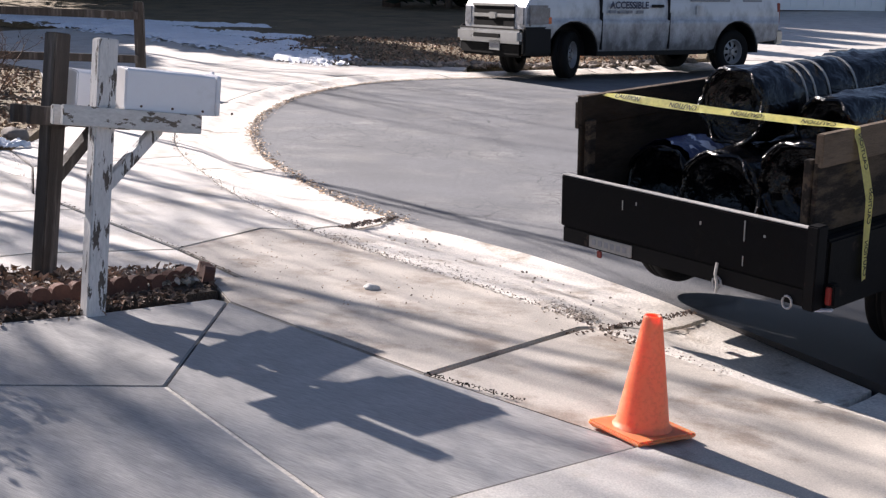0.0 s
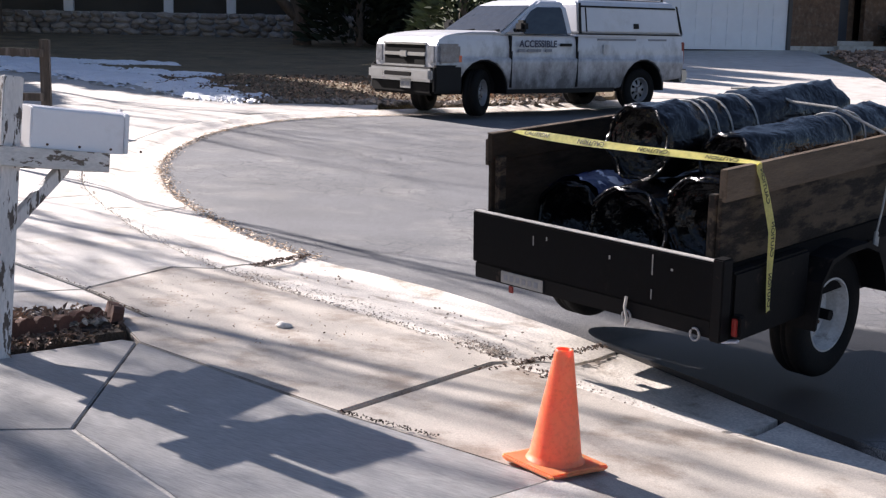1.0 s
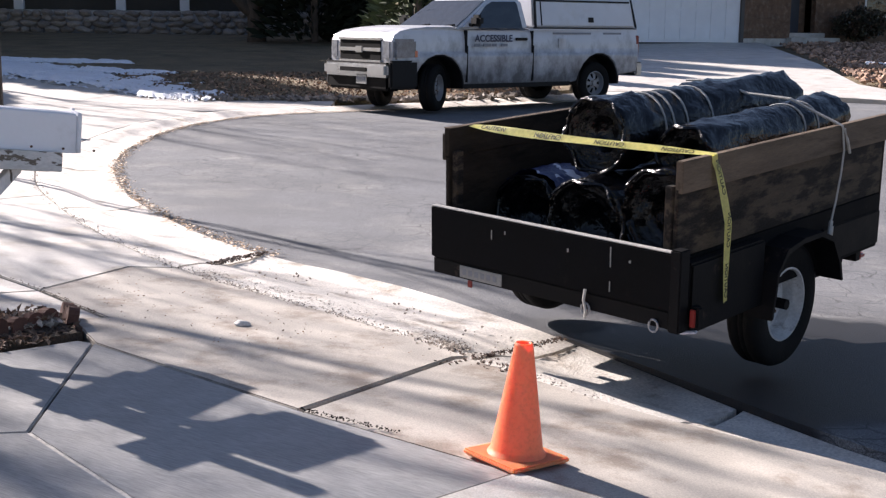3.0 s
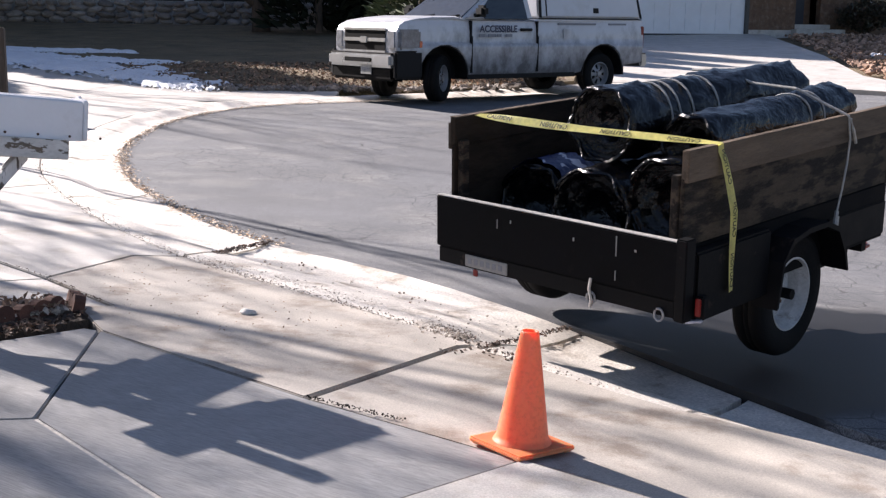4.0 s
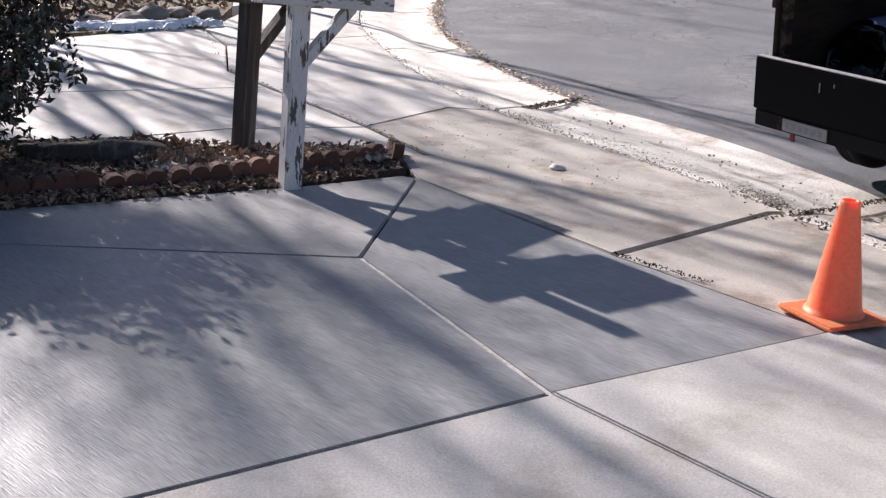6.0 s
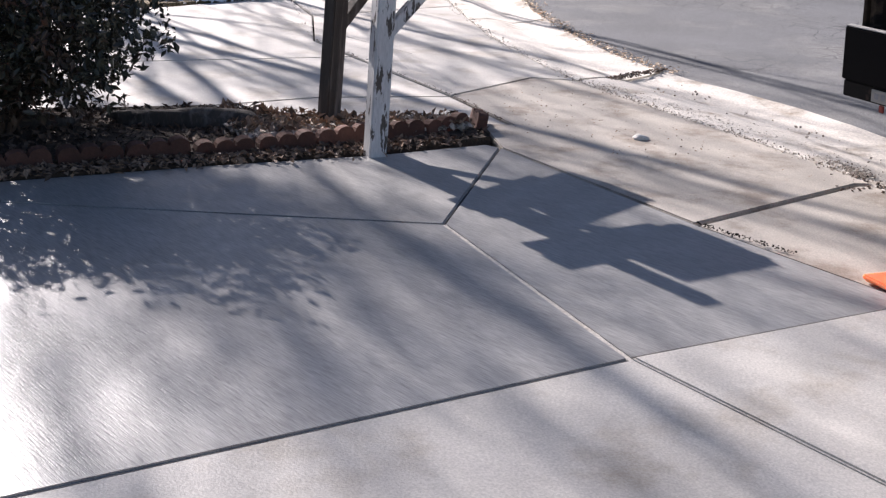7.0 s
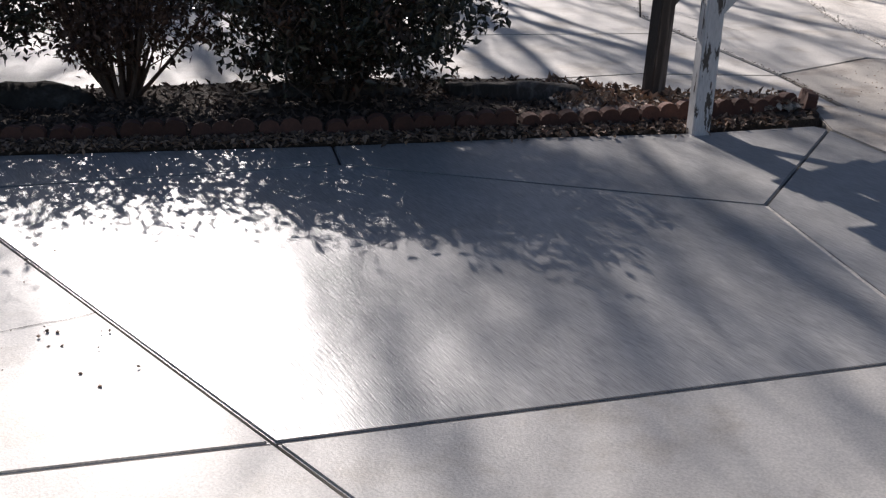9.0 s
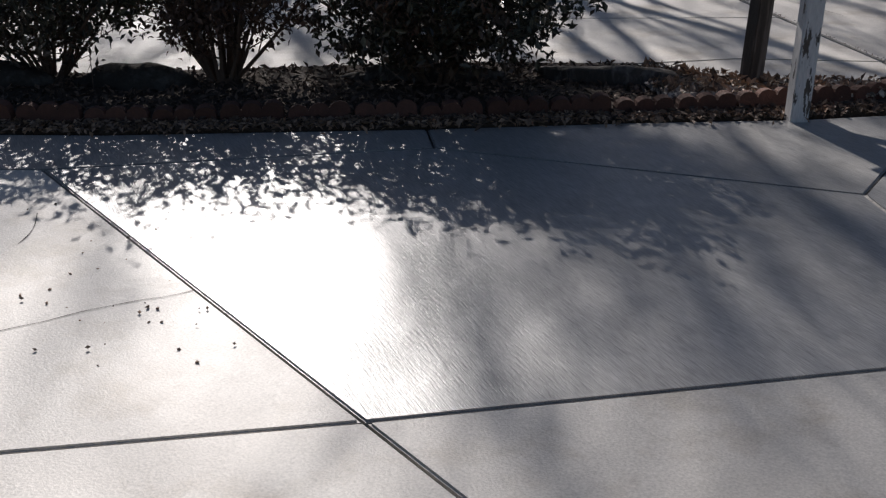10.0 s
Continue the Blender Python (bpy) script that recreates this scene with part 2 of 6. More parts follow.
def low_dirt_and_shade(m, low, high, dirt):
    """Road dirt thrown up from the wheels plus painted shade, in runs and smears that thin out upwards."""
    n, link = m.node_tree.nodes, m.node_tree.links.new
    b = n["Principled BSDF"]
    src = b.inputs["Base Color"].links[0].from_socket
    tc = n.new("ShaderNodeTexCoord")
    mp = n.new("ShaderNodeMapping")
    mp.inputs["Scale"].default_value = (1.1, 1.0, 0.7)
    link(tc.outputs["Object"], mp.inputs["Vector"])
    runs = n.new("ShaderNodeTexNoise")
    runs.inputs["Scale"].default_value, runs.inputs["Detail"].default_value, runs.inputs["Roughness"].default_value = 3.2, 7, 0.68
    link(mp.outputs[0], runs.inputs["Vector"])
    xyz = n.new("ShaderNodeSeparateXYZ")
    link(tc.outputs["Object"], xyz.inputs[0])
    rise = n.new("ShaderNodeMapRange")
    for key, val in (("From Min", low), ("From Max", high), ("To Min", 0.30), ("To Max", -0.32)):
        rise.inputs[key].default_value = val
    link(xyz.outputs["Z"], rise.inputs["Value"])
    add = n.new("ShaderNodeMath")
    add.operation = "ADD"
    link(runs.outputs["Fac"], add.inputs[0])
    link(rise.outputs[0], add.inputs[1])
    cover = n.new("ShaderNodeMapRange")
    for key, val in (("From Min", 0.33), ("From Max", 0.80), ("To Min", 0.0), ("To Max", 0.9)):
        cover.inputs[key].default_value = val
    link(add.outputs[0], cover.inputs["Value"])
    mix = n.new("ShaderNodeMix")
    mix.data_type = "RGBA"
    mix.inputs[7].default_value = (*dirt, 1)
    link(src, mix.inputs[6])
    link(cover.outputs[0], mix.inputs[0])
    link(mix.outputs[2], b.inputs["Base Color"])


def shade_below_trailer(m, dark):
    """Paints shade below the trailer into the ground colour: a ragged dark patch, less rough."""
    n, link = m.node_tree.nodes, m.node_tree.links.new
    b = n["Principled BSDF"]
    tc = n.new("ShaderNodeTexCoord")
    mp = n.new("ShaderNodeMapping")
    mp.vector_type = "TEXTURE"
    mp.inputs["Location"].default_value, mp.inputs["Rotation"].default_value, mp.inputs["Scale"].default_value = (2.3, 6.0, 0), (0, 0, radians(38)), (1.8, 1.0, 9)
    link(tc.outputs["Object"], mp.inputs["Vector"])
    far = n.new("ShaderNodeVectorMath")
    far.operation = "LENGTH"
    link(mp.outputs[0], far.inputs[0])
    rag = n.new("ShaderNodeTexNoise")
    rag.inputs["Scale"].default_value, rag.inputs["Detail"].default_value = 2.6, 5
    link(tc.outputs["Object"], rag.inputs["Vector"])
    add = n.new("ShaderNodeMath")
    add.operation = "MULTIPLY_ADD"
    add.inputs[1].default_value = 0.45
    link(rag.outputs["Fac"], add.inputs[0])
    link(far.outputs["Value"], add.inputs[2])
    shade_mask = n.new("ShaderNodeMapRange")
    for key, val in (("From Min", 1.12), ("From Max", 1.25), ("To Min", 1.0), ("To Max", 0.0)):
        shade_mask.inputs[key].default_value = val
    link(add.outputs[0], shade_mask.inputs["Value"])
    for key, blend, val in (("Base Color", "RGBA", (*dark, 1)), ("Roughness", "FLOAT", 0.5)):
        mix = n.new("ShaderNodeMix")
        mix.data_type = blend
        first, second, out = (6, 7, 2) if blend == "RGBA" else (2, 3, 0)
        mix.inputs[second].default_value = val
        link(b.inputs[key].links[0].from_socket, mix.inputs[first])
        link(shade_mask.outputs[0], mix.inputs[0])
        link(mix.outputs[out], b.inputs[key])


# the trailer's shade is painted into the asphalt colour here
shade_below_trailer(M["asphalt"], (0.022, 0.022, 0.024))
low_dirt_and_shade(M["truck_white"], 0.42, 1.5, (0.105, 0.10, 0.10))


# ---- building helpers ----
def smooth01(a, b, v):
    v = min(1.0, max(0.0, (v - a) / (b - a)))
    return v * v * (3 - 2 * v)


def G(x, y):
    """Height of the terrain: the drive falls to the street, the far side rises to the houses."""
    near = -0.0524 * x - 0.0157 * max(-6.0, y)
    near = max(-0.6, min(0.6, near))
    far = min(0.05 + 0.047 * max(0.0, y - 23), 1.6)
    w = smooth01(8, 21, y)
    return near * (1 - w) + far * w


def mesh_of(name, bm, material, smooth=False):
    me = bpy.data.meshes.new(name)
    bm.to_mesh(me)
    bm.free()
    for mm in (material if isinstance(material, (list, tuple)) else [material]):
        me.materials.append(mm)
    if smooth:
        for p in me.polygons:
            p.use_smooth = True
    return me


def part(name, bm, material, parent=None, label="", smooth=False):
    ob = new(name, mesh_of(name, bm, material, smooth))
    if parent:
        ob.parent = parent
    if label:
        ob["label"] = label
    return ob


def raw(name, verts, faces, material, parent=None, smooth=False):
    me = bpy.data.meshes.new(name)
    me.from_pydata(verts, [], faces)
    me.materials.append(material)
    if smooth:
        for p in me.polygons:
            p.use_smooth = True
    ob = new(name, me)
    if parent:
        ob.parent = parent
    return ob


def thing(name, m, label, category, group="", kind=""):
    ob = new(name)
    ob.empty_display_size = 0.1
    ob.matrix_world = m
    return tagged(ob, label, category, group, kind)


def box(x0, x1, y0, y1, z0, z1, bevel=0.0, bm=None, rot=None):
    bm = bm or bmesh.new()
    made = bmesh.ops.create_cube(bm, size=1.0)["verts"]
    for v in made:
        v.co = Vector(((x0 + x1) / 2 + v.co.x * (x1 - x0), (y0 + y1) / 2 + v.co.y * (y1 - y0), (z0 + z1) / 2 + v.co.z * (z1 - z0)))
    if bevel:
        es = list({e for v in made for e in v.link_edges})
        made = [g for g in bmesh.ops.bevel(bm, geom=es, offset=bevel, segments=2, affect="EDGES", clamp_overlap=True)["verts"]]
    if rot:
        bmesh.ops.transform(bm, matrix=rot, verts=made)
    return bm


def tube(points, radii, sides=8, bm=None, caps=True):
    """A round bar through the points."""
    bm = bm or bmesh.new()
    pts = [Vector(p) for p in points]
    if not isinstance(radii, (list, tuple)):
        radii = [radii] * len(pts)
    rings = []
    for i, p in enumerate(pts):
        d = (pts[min(i + 1, len(pts) - 1)] - pts[max(i - 1, 0)]).normalized()
        a = d.orthogonal().normalized() if abs(d.z) > 0.9 else d.cross(Vector((0, 0, 1))).normalized()
        b = d.cross(a)
        rings.append([bm.verts.new(p + (a * math.cos(2 * math.pi * k / sides) + b * math.sin(2 * math.pi * k / sides)) * radii[i]) for k in range(sides)])
    for r, s in zip(rings, rings[1:]):
        for k in range(sides):
            bm.faces.new((r[k], r[(k + 1) % sides], s[(k + 1) % sides], s[k]))
    if caps:
        bm.faces.new(rings[0][::-1])
        bm.faces.new(rings[-1])
    bmesh.ops.recalc_face_normals(bm, faces=bm.faces)
    return bm


def lathe(profile, sides=32, axis="Z", bm=None):
    """A turned body from (radius, height) pairs."""
    bm = bm or bmesh.new()
    rings = []
    for r, h in profile:
        ring = []
        for k in range(sides):
            a = 2 * math.pi * k / sides
            c, s = r * math.cos(a), r * math.sin(a)
            ring.append(bm.verts.new({"Z": (c, s, h), "Y": (c, h, s), "X": (h, c, s)}[axis]))
        rings.append(ring)
    for r, s in zip(rings, rings[1:]):
        for k in range(sides):
            bm.faces.new((r[k], r[(k + 1) % sides], s[(k + 1) % sides], s[k]))
    bmesh.ops.recalc_face_normals(bm, faces=bm.faces)
    return bm


def prism(profile, y0, y1, bevel=0.0, plane="XZ"):
    """A profile in x, z drawn out from y0 to y1."""
    bm = bmesh.new()
    if plane == "XZ":
        a = [bm.verts.new((x, y0, z)) for x, z in profile]
        b = [bm.verts.new((x, y1, z)) for x, z in profile]
    else:
        a = [bm.verts.new((y0, x, z)) for x, z in profile]
        b = [bm.verts.new((y1, x, z)) for x, z in profile]
    bm.faces.new(a)
    bm.faces.new(b[::-1])
    n = len(a)
    for k in range(n):
        bm.faces.new((a[k], b[k], b[(k + 1) % n], a[(k + 1) % n]))
    bmesh.ops.recalc_face_normals(bm, faces=bm.faces)
    if bevel:
        es = [e for e in bm.edges if e.calc_face_angle(0) > 0.5]
        bmesh.ops.bevel(bm, geom=es, offset=bevel, segments=2, affect="EDGES", clamp_overlap=True)
    return bm


def spline(points, step=0.25):
    """A smooth line through the points, in the plan."""
    p = [Vector(q) for q in points]
    p = [2 * p[0] - p[1]] + p + [2 * p[-1] - p[-2]]
    out = []
    for i in range(1, len(p) - 2):
        n = max(2, int((p[i + 1] - p[i]).length / step))
        for k in range(n):
            t = k / n
            out.append(0.5 * (2 * p[i] + (p[i + 1] - p[i - 1]) * t + (2 * p[i - 1] - 5 * p[i] + 4 * p[i + 1] - p[i + 2]) * t * t
                              + (3 * p[i] - p[i - 1] - 3 * p[i + 1] + p[i + 2]) * t ** 3))
    out.append(p[-2])
    return out


def slab_bm(poly, top=0.0, thick=0.1, step=0.0, gap=0.006, bevel=0.006):
    """A slab over a polygon of the plan that follows the terrain."""
    bm = bmesh.new()
    c = sum((Vector(q) for q in poly), Vector((0, 0))) / len(poly)
    vs = []
    n = len(poly)
    area = sum(poly[i][0] * poly[(i + 1) % n][1] - poly[(i + 1) % n][0] * poly[i][1] for i in range(n))
    pts = [Vector(q) for q in (poly if area > 0 else poly[::-1])]
    for i in range(n):
        a, b, d = pts[i - 1], pts[i], pts[(i + 1) % n]
        u, w = (b - a).normalized(), (d - b).normalized()
        nu, nw = Vector((-u.y, u.x)), Vector((-w.y, w.x))
        m = nu + nw
        m = m / max(0.35, m.length_squared / 2) if m.length > 0.2 else nu
        vs.append(bm.verts.new((*(b + m * gap), 0)))
    face = bm.faces.new(vs)
    if step:
        xs, ys = [v.co.x for v in vs], [v.co.y for v in vs]
        for lo, hi, no in ((min(xs), max(xs), (1, 0, 0)), (min(ys), max(ys), (0, 1, 0))):
            k = math.ceil(lo / step)
            while k * step < hi:
                bmesh.ops.bisect_plane(bm, geom=bm.verts[:] + bm.edges[:] + bm.faces[:], plane_co=Vector(no) * k * step, plane_no=no)
                k += 1
    border = [e for e in bm.edges if e.is_boundary]
    made = bmesh.ops.extrude_edge_only(bm, edges=border)["geom"]
    low = {g for g in made if isinstance(g, bmesh.types.BMVert)}
    for v in bm.verts:
        v.co.z = G(v.co.x, v.co.y) + top - (thick if v in low else 0)
    bmesh.ops.recalc_face_normals(bm, faces=bm.faces)
    if sum(f.normal.z * f.calc_area() for f in bm.faces) < 0:
        bmesh.ops.reverse_faces(bm, faces=bm.faces)
    if bevel:
        es = [e for e in bm.edges if len(e.link_faces) == 2 and e.calc_face_angle(0) > 0.8 and not any(v in low for v in e.verts)]
        bmesh.ops.bevel(bm, geom=es, offset=bevel, segments=2, affect="EDGES", clamp_overlap=True)
    return bm


def inside(poly, x, y):
    n, hit = len(poly), False
    for i in range(n):
        (x0, y0), (x1, y1) = poly[i], poly[i - 1]
        if (y0 > y) != (y1 > y) and x < (x1 - x0) * (y - y0) / (y1 - y0) + x0:
            hit = not hit
    return hit


# ---- ground, street, kerb ----
def ground_sheet():
    coords = sorted(set([s * v for s in (-1, 1) for v in (0, 2, 4, 6, 8, 10, 12, 14, 16, 18, 20, 22, 24, 27, 30, 35, 40, 46, 52, 60, 80, 120, 200, 400, 900)]))
    verts = [(x, y, G(x, y) - 0.14) for y in coords for x in coords]
    n = len(coords)
    faces = [(j * n + i, j * n + i + 1, (j + 1) * n + i + 1, (j + 1) * n + i) for j in range(n - 1) for i in range(n - 1)]
    return tagged(raw("ground", verts, faces, M["lawn"]), "dormant brown lawn and bare soil round the street", "ground", kind="structure")


ground_sheet()

# edge of the asphalt (inner) and back of the kerb (outer), from the near side round the turning circle
INNER = spline([(8.6, -3.4), (6.3, -0.6), (4.6, 1.6), (3.2, 3.3), (2.37, 4.62), (2.01, 5.35), (1.66, 6.1), (1.30, 6.72), (0.68, 7.73), (-0.28, 8.80), (-0.92, 9.86), (-1.65, 11.72), (-2.08, 13.89), (-2.12, 15.93),
                (-1.75, 18.2), (-0.75, 20.1), (0.86, 21.2), (3.2, 22.6), (6.4, 24.2), (9.2, 24.4)])
OUTER = spline([(8.2, -3.8), (5.9, -0.9), (4.2, 1.3), (3.0, 3.2), (2.24, 4.24), (1.78, 4.67), (1.46, 4.98), (1.12, 5.42), (0.32, 6.53), (-0.18, 7.13), (-0.82, 7.96), (-1.36, 8.93), (-1.81, 9.92), (-2.51, 11.89),
                (-2.85, 13.9), (-2.80, 15.6), (-2.40, 18.4), (-1.35, 20.7), (0.5, 22.0), (3.0, 23.5), (6.2, 25.1), (9.2, 25.3)])


def along(line, n):
    """n + 1 evenly spaced points on a line."""
    d = [0.0]
    for a, b in zip(line, line[1:]):
        d.append(d[-1] + (b - a).length)
    out, j = [], 0
    for k in range(n + 1):
        s = d[-1] * k / n
        while j < len(d) - 2 and d[j + 1] < s:
            j += 1
        t = (s - d[j]) / max(1e-6, d[j + 1] - d[j])
        out.append(line[j].lerp(line[j + 1], min(1, t)))
    return out


# the two lines are matched at the joint beside the mailboxes, then even steps either way
def nearest_index(line, p):
    return min(range(len(line)), key=lambda i: (line[i] - Vector(p)).length)


ji, jo = nearest_index(INNER, (-0.28, 8.80)), nearest_index(OUTER, (-0.82, 7.96))
ci, co = nearest_index(INNER, (1.45, 6.45)), nearest_index(OUTER, (0.82, 5.85))
IN = along(INNER[:ci + 1], 40)[:-1] + along(INNER[ci:ji + 1], 20)[:-1] + along(INNER[ji:], 120)
OUT = along(OUTER[:co + 1], 40)[:-1] + along(OUTER[co:jo + 1], 20)[:-1] + along(OUTER[jo:], 120)

road = [tuple(p) for p in IN] + [(13, 22.5), (18, 17), (20, 8), (19, -3), (14, -5)]
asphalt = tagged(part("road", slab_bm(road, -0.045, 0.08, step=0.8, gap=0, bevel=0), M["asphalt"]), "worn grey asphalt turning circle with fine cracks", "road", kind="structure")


def kerb_piece(i0, i1):
    """One length of the rolled kerb and gutter, between two joints."""
    prof = ((0.0, -0.004), (0.04, 0.002), (0.25, -0.004), (0.42, -0.03), (0.55, -0.055), (0.8, -0.052), (0.985, -0.034), (1.0, -0.04))
    bm = bmesh.new()
    rows = []
    span = range(i0, i1 + 1)
    for k in span:
        a, b = OUT[k], IN[k]
        t = (OUT[min(k + 1, len(OUT) - 1)] - OUT[max(k - 1, 0)]).normalized() * (0.02 if k == i0 else -0.02 if k == i1 else 0)
        row = []
        sunk = 0.05 * (1 - smooth01(36, 44, k))
        for s, dz in prof:
            q = a.lerp(b, s) + t
            nz = noise.noise(Vector((q.x * 3, q.y * 3, 0))) * 0.006
            row.append(bm.verts.new((q.x, q.y, G(q.x, q.y) + dz + nz - sunk)))
        row.insert(0, bm.verts.new((row[0].co.x, row[0].co.y, row[0].co.z - 0.12)))
        row.append(bm.verts.new((row[-1].co.x, row[-1].co.y, row[-1].co.z - 0.12)))
        rows.append(row)
    for r, s in zip(rows, rows[1:]):
        for k in range(len(r) - 1):
            bm.faces.new((r[k], s[k], s[k + 1], r[k + 1]))
    bm.faces.new(rows[0])
    bm.faces.new(rows[-1][::-1])
    bmesh.ops.recalc_face_normals(bm, faces=bm.faces)
    for e in bm.edges:
        e.smooth = e.calc_face_angle(0) < 0.6
    return bm


kerb = tagged(new("kerb"), "pale worn concrete rolled kerb and gutter", "kerb", kind="structure")
cuts = [0, 9, 18, 27, 36, 40, 60, 73, 87, 101, 116, 131, 147, 163, 179]
for a, b in zip(cuts, cuts[1:]):
    part("kerb_section", kerb_piece(a, b), M["curb"], kerb, smooth=True)

# ---- concrete slabs of the drive and pavement ----
A, B, C, D, E_, CO, F_, GJ, IJ = (-1.02, 5.88), (-1.03, 4.48), (0.73, 5.81), (-0.03, 4.85), (-0.21, 3.31), (0.76, 4.13), (-1.69, 1.93), (-2.81, 4.15), (-3.0, 4.40)
H = (-4.02, 3.02)
drive = tagged(new("driveway"), "broom-finished grey concrete driveway in joined slabs", "driveway", kind="structure")


def lerp2(a, b, t):
    return (a[0] + (b[0] - a[0]) * t, a[1] + (b[1] - a[1]) * t)


def slab(poly, material, top=0.0, label="", gap=0.005, parent=None, step=0.0):
    return part("slab", slab_bm(poly, top, 0.1, step, gap), M[material], parent or drive, label)


slab([A, B, GJ, IJ, (-2.22, 5.02), (-1.56, 5.50), (-1.10, 5.92)], "conc_new")
slab([IJ, GJ, H, (-5.3, 2.3), (-5.8, 2.6), (-4.19, 3.54)], "conc_new")
slab([B, GJ, H, F_, E_], "conc_new", gap=0.005)
slab([A, D, CO, E_, B], "conc_new", gap=0.005)
FL = (-2.75, 1.0)
slab([F_, H, (-5.3, 2.3), (-4.9, -0.6), FL], "conc_old", gap=0.0055)
FM = (0.35, 0.98)
slab([E_, F_, FM, (0.80, 2.38)], "conc_old", gap=0.0055)
slab([F_, FL, (-1.5, -1.2), FM], "conc_old", gap=0.0055)
slab([CO, E_, (0.80, 2.38), (1.75, 3.15)], "conc_old", 0.008, gap=0.0055)
slab([(0.80, 2.38), FM, (2.2, -1.8), (3.6, 0.3), (2.9, 1.6), (1.75, 3.15)], "conc_old")
slab([FL, (-1.5, -1.2), FM, (2.2, -1.8), (0, -6), (-6, -5), (-4.9, -0.6)], "conc_old", step=0.0)

# plain lawn that closes the plot behind and beside the drive
for plot in ([(2.9, 1.55), (3.6, 0.28), (2.2, -1.82), (0, -6.02), (2, -12), (10, -9), (8.2, -3.85), (5.9, -0.95), (4.2, 1.25), (3.02, 3.1)],
             [(-5.85, 2.55), (-5.32, 2.3), (-4.92, -0.6), (-6.02, -5), (0, -6.02), (2, -12), (-16, -10), (-13, 2), (-9.6, 3.0), (-6.3, 3.9)]):
    tagged(part("lawn", slab_bm(plot, -0.02, 0.15, 1.0, 0, 0), M["lawn"]), "dormant brown lawn bordering the concrete driveway", "lawn", kind="structure")

# pavement strip between the drive and the kerb
walk_strip = tagged(new("pavement"), "weathered tan concrete pavement beside the kerb", "pavement", kind="structure")
ol = lambda p: nearest_index(OUT, p)
oc, om, of = ol((0.80, 5.88)), ol((-0.82, 7.96)), ol((-2.75, 13.0))


def outs(i, j):
    s = 1 if j > i else -1
    return [tuple(OUT[k]) for k in range(i, j + s, s)]


CR = [(-1.05, 6.45), (-1.52, 7.1), (-2.45, 8.2), (-2.9, 8.75), (-3.8, 10.94)]
slab([A, D, C] + outs(oc, om) + [(-1.13, 7.93), CR[1], CR[0], (-1.22, 6.40), (-1.08, 6.03)], "pave", 0.0, parent=walk_strip, gap=0.010)
slab([D, CO, (1.75, 3.15), (2.9, 1.6)] + outs(ol((3.0, 3.2)), oc) + [C], "pave", -0.008, parent=walk_strip, gap=0.012)
slab([(-1.13, 7.93)] + outs(om, ol((-2.3, 11.3))) + [(-3.3, 10.0), CR[3], CR[2], CR[1]], "conc_old", 0.0, parent=walk_strip, gap=0.008, step=1.0)
slab([(-3.3, 10.0)] + outs(ol((-2.3, 11.3)), of) + [(-3.9, 13.3), CR[4]], "conc_old", 0.0, parent=walk_strip, gap=0.008, step=1.0)
slab([(-3.9, 13.3)] + outs(of, ol((-1.5, 20.4))) + [(-2.6, 21.5), (-3.9, 18.0)], "conc_old", 0.0, parent=walk_strip, gap=0.008, step=1.0)

# neighbour's drive beyond the planting bed
drive_2 = tagged(new("neighbour_driveway"), "pale concrete neighbouring driveway streaked with branch shade", "driveway", kind="structure")
slab([CR[0], CR[1], (-2.26, 6.73), (-2.75, 6.25), (-1.95, 6.1)], "conc_old", -0.006, parent=drive_2, gap=0.01)
slab([(-2.26, 6.73), CR[1], CR[2], (-4.4, 6.9), (-3.6, 5.75), (-2.75, 6.25)], "conc_old", -0.006, parent=drive_2, gap=0.008)
slab([(-4.4, 6.9), CR[2], CR[3], (-3.3, 10.0), CR[4], (-4.07, 10.9), (-4.6, 9.9), (-5.9, 8.9), (-6.6, 7.6)], "conc_old", -0.006, parent=drive_2, gap=0.006, step=1.0)
slab([(-4.4, 6.9), (-6.6, 7.6), (-9, 6.6), (-9.5, 3.2), (-6.3, 4.05), (-5.2, 4.4), (-3.6, 5.75)], "conc_old", -0.006, parent=drive_2, gap=0.008)
# pale drive of the house across the street, running up to its garage
drive_3 = tagged(new("far_driveway"), "sunlit pale concrete driveway rising to a garage", "driveway", kind="structure")
slab([(5.6, 25.1), (9.2, 25.3), (13, 22.6), (12.6, 27), (14.2, 33), (16.2, 43.2), (9.6, 42.4), (7.6, 33)], "conc_old", 0.01, parent=drive_3, gap=0, step=1.5)
# sunlit cross street far left, behind the kerb
drive_4 = tagged(new("side_pavement"), "pale concrete pavement sweeping past the snowy lawn", "pavement", kind="structure")
slab([(-1.9, 20.7), (-2.6, 21.5), (-3.9, 18.0), (-3.9, 13.4), (-4.3, 12.4), (-9.5, 18.5), (-12.5, 27.5), (-9.2, 30.8), (-7.15, 30.0), (-4.7, 27.3), (-1.88, 23.3), (0.6, 23.4), (0.5, 22.1), (-1.2, 20.9)], "conc_old", -0.004, parent=drive_4, gap=0, step=1.2)

# dirt packed in the joints: a dark bed just under the slabs
raw_bed = part("joint_dirt", slab_bm([(-7, -3), (1.2, 1.9), (1.6, 4.6), (1.7, 5.9), (-0.4, 8.75), (-2.0, 12.5), (-3.9, 10.9), (-5.6, 8.7)], -0.122, 0.01, gap=0, bevel=0, step=1.0), M["crack"])
tagged(raw_bed, "dark dirt and grit in the slab joints", "dirt", kind="stuff")


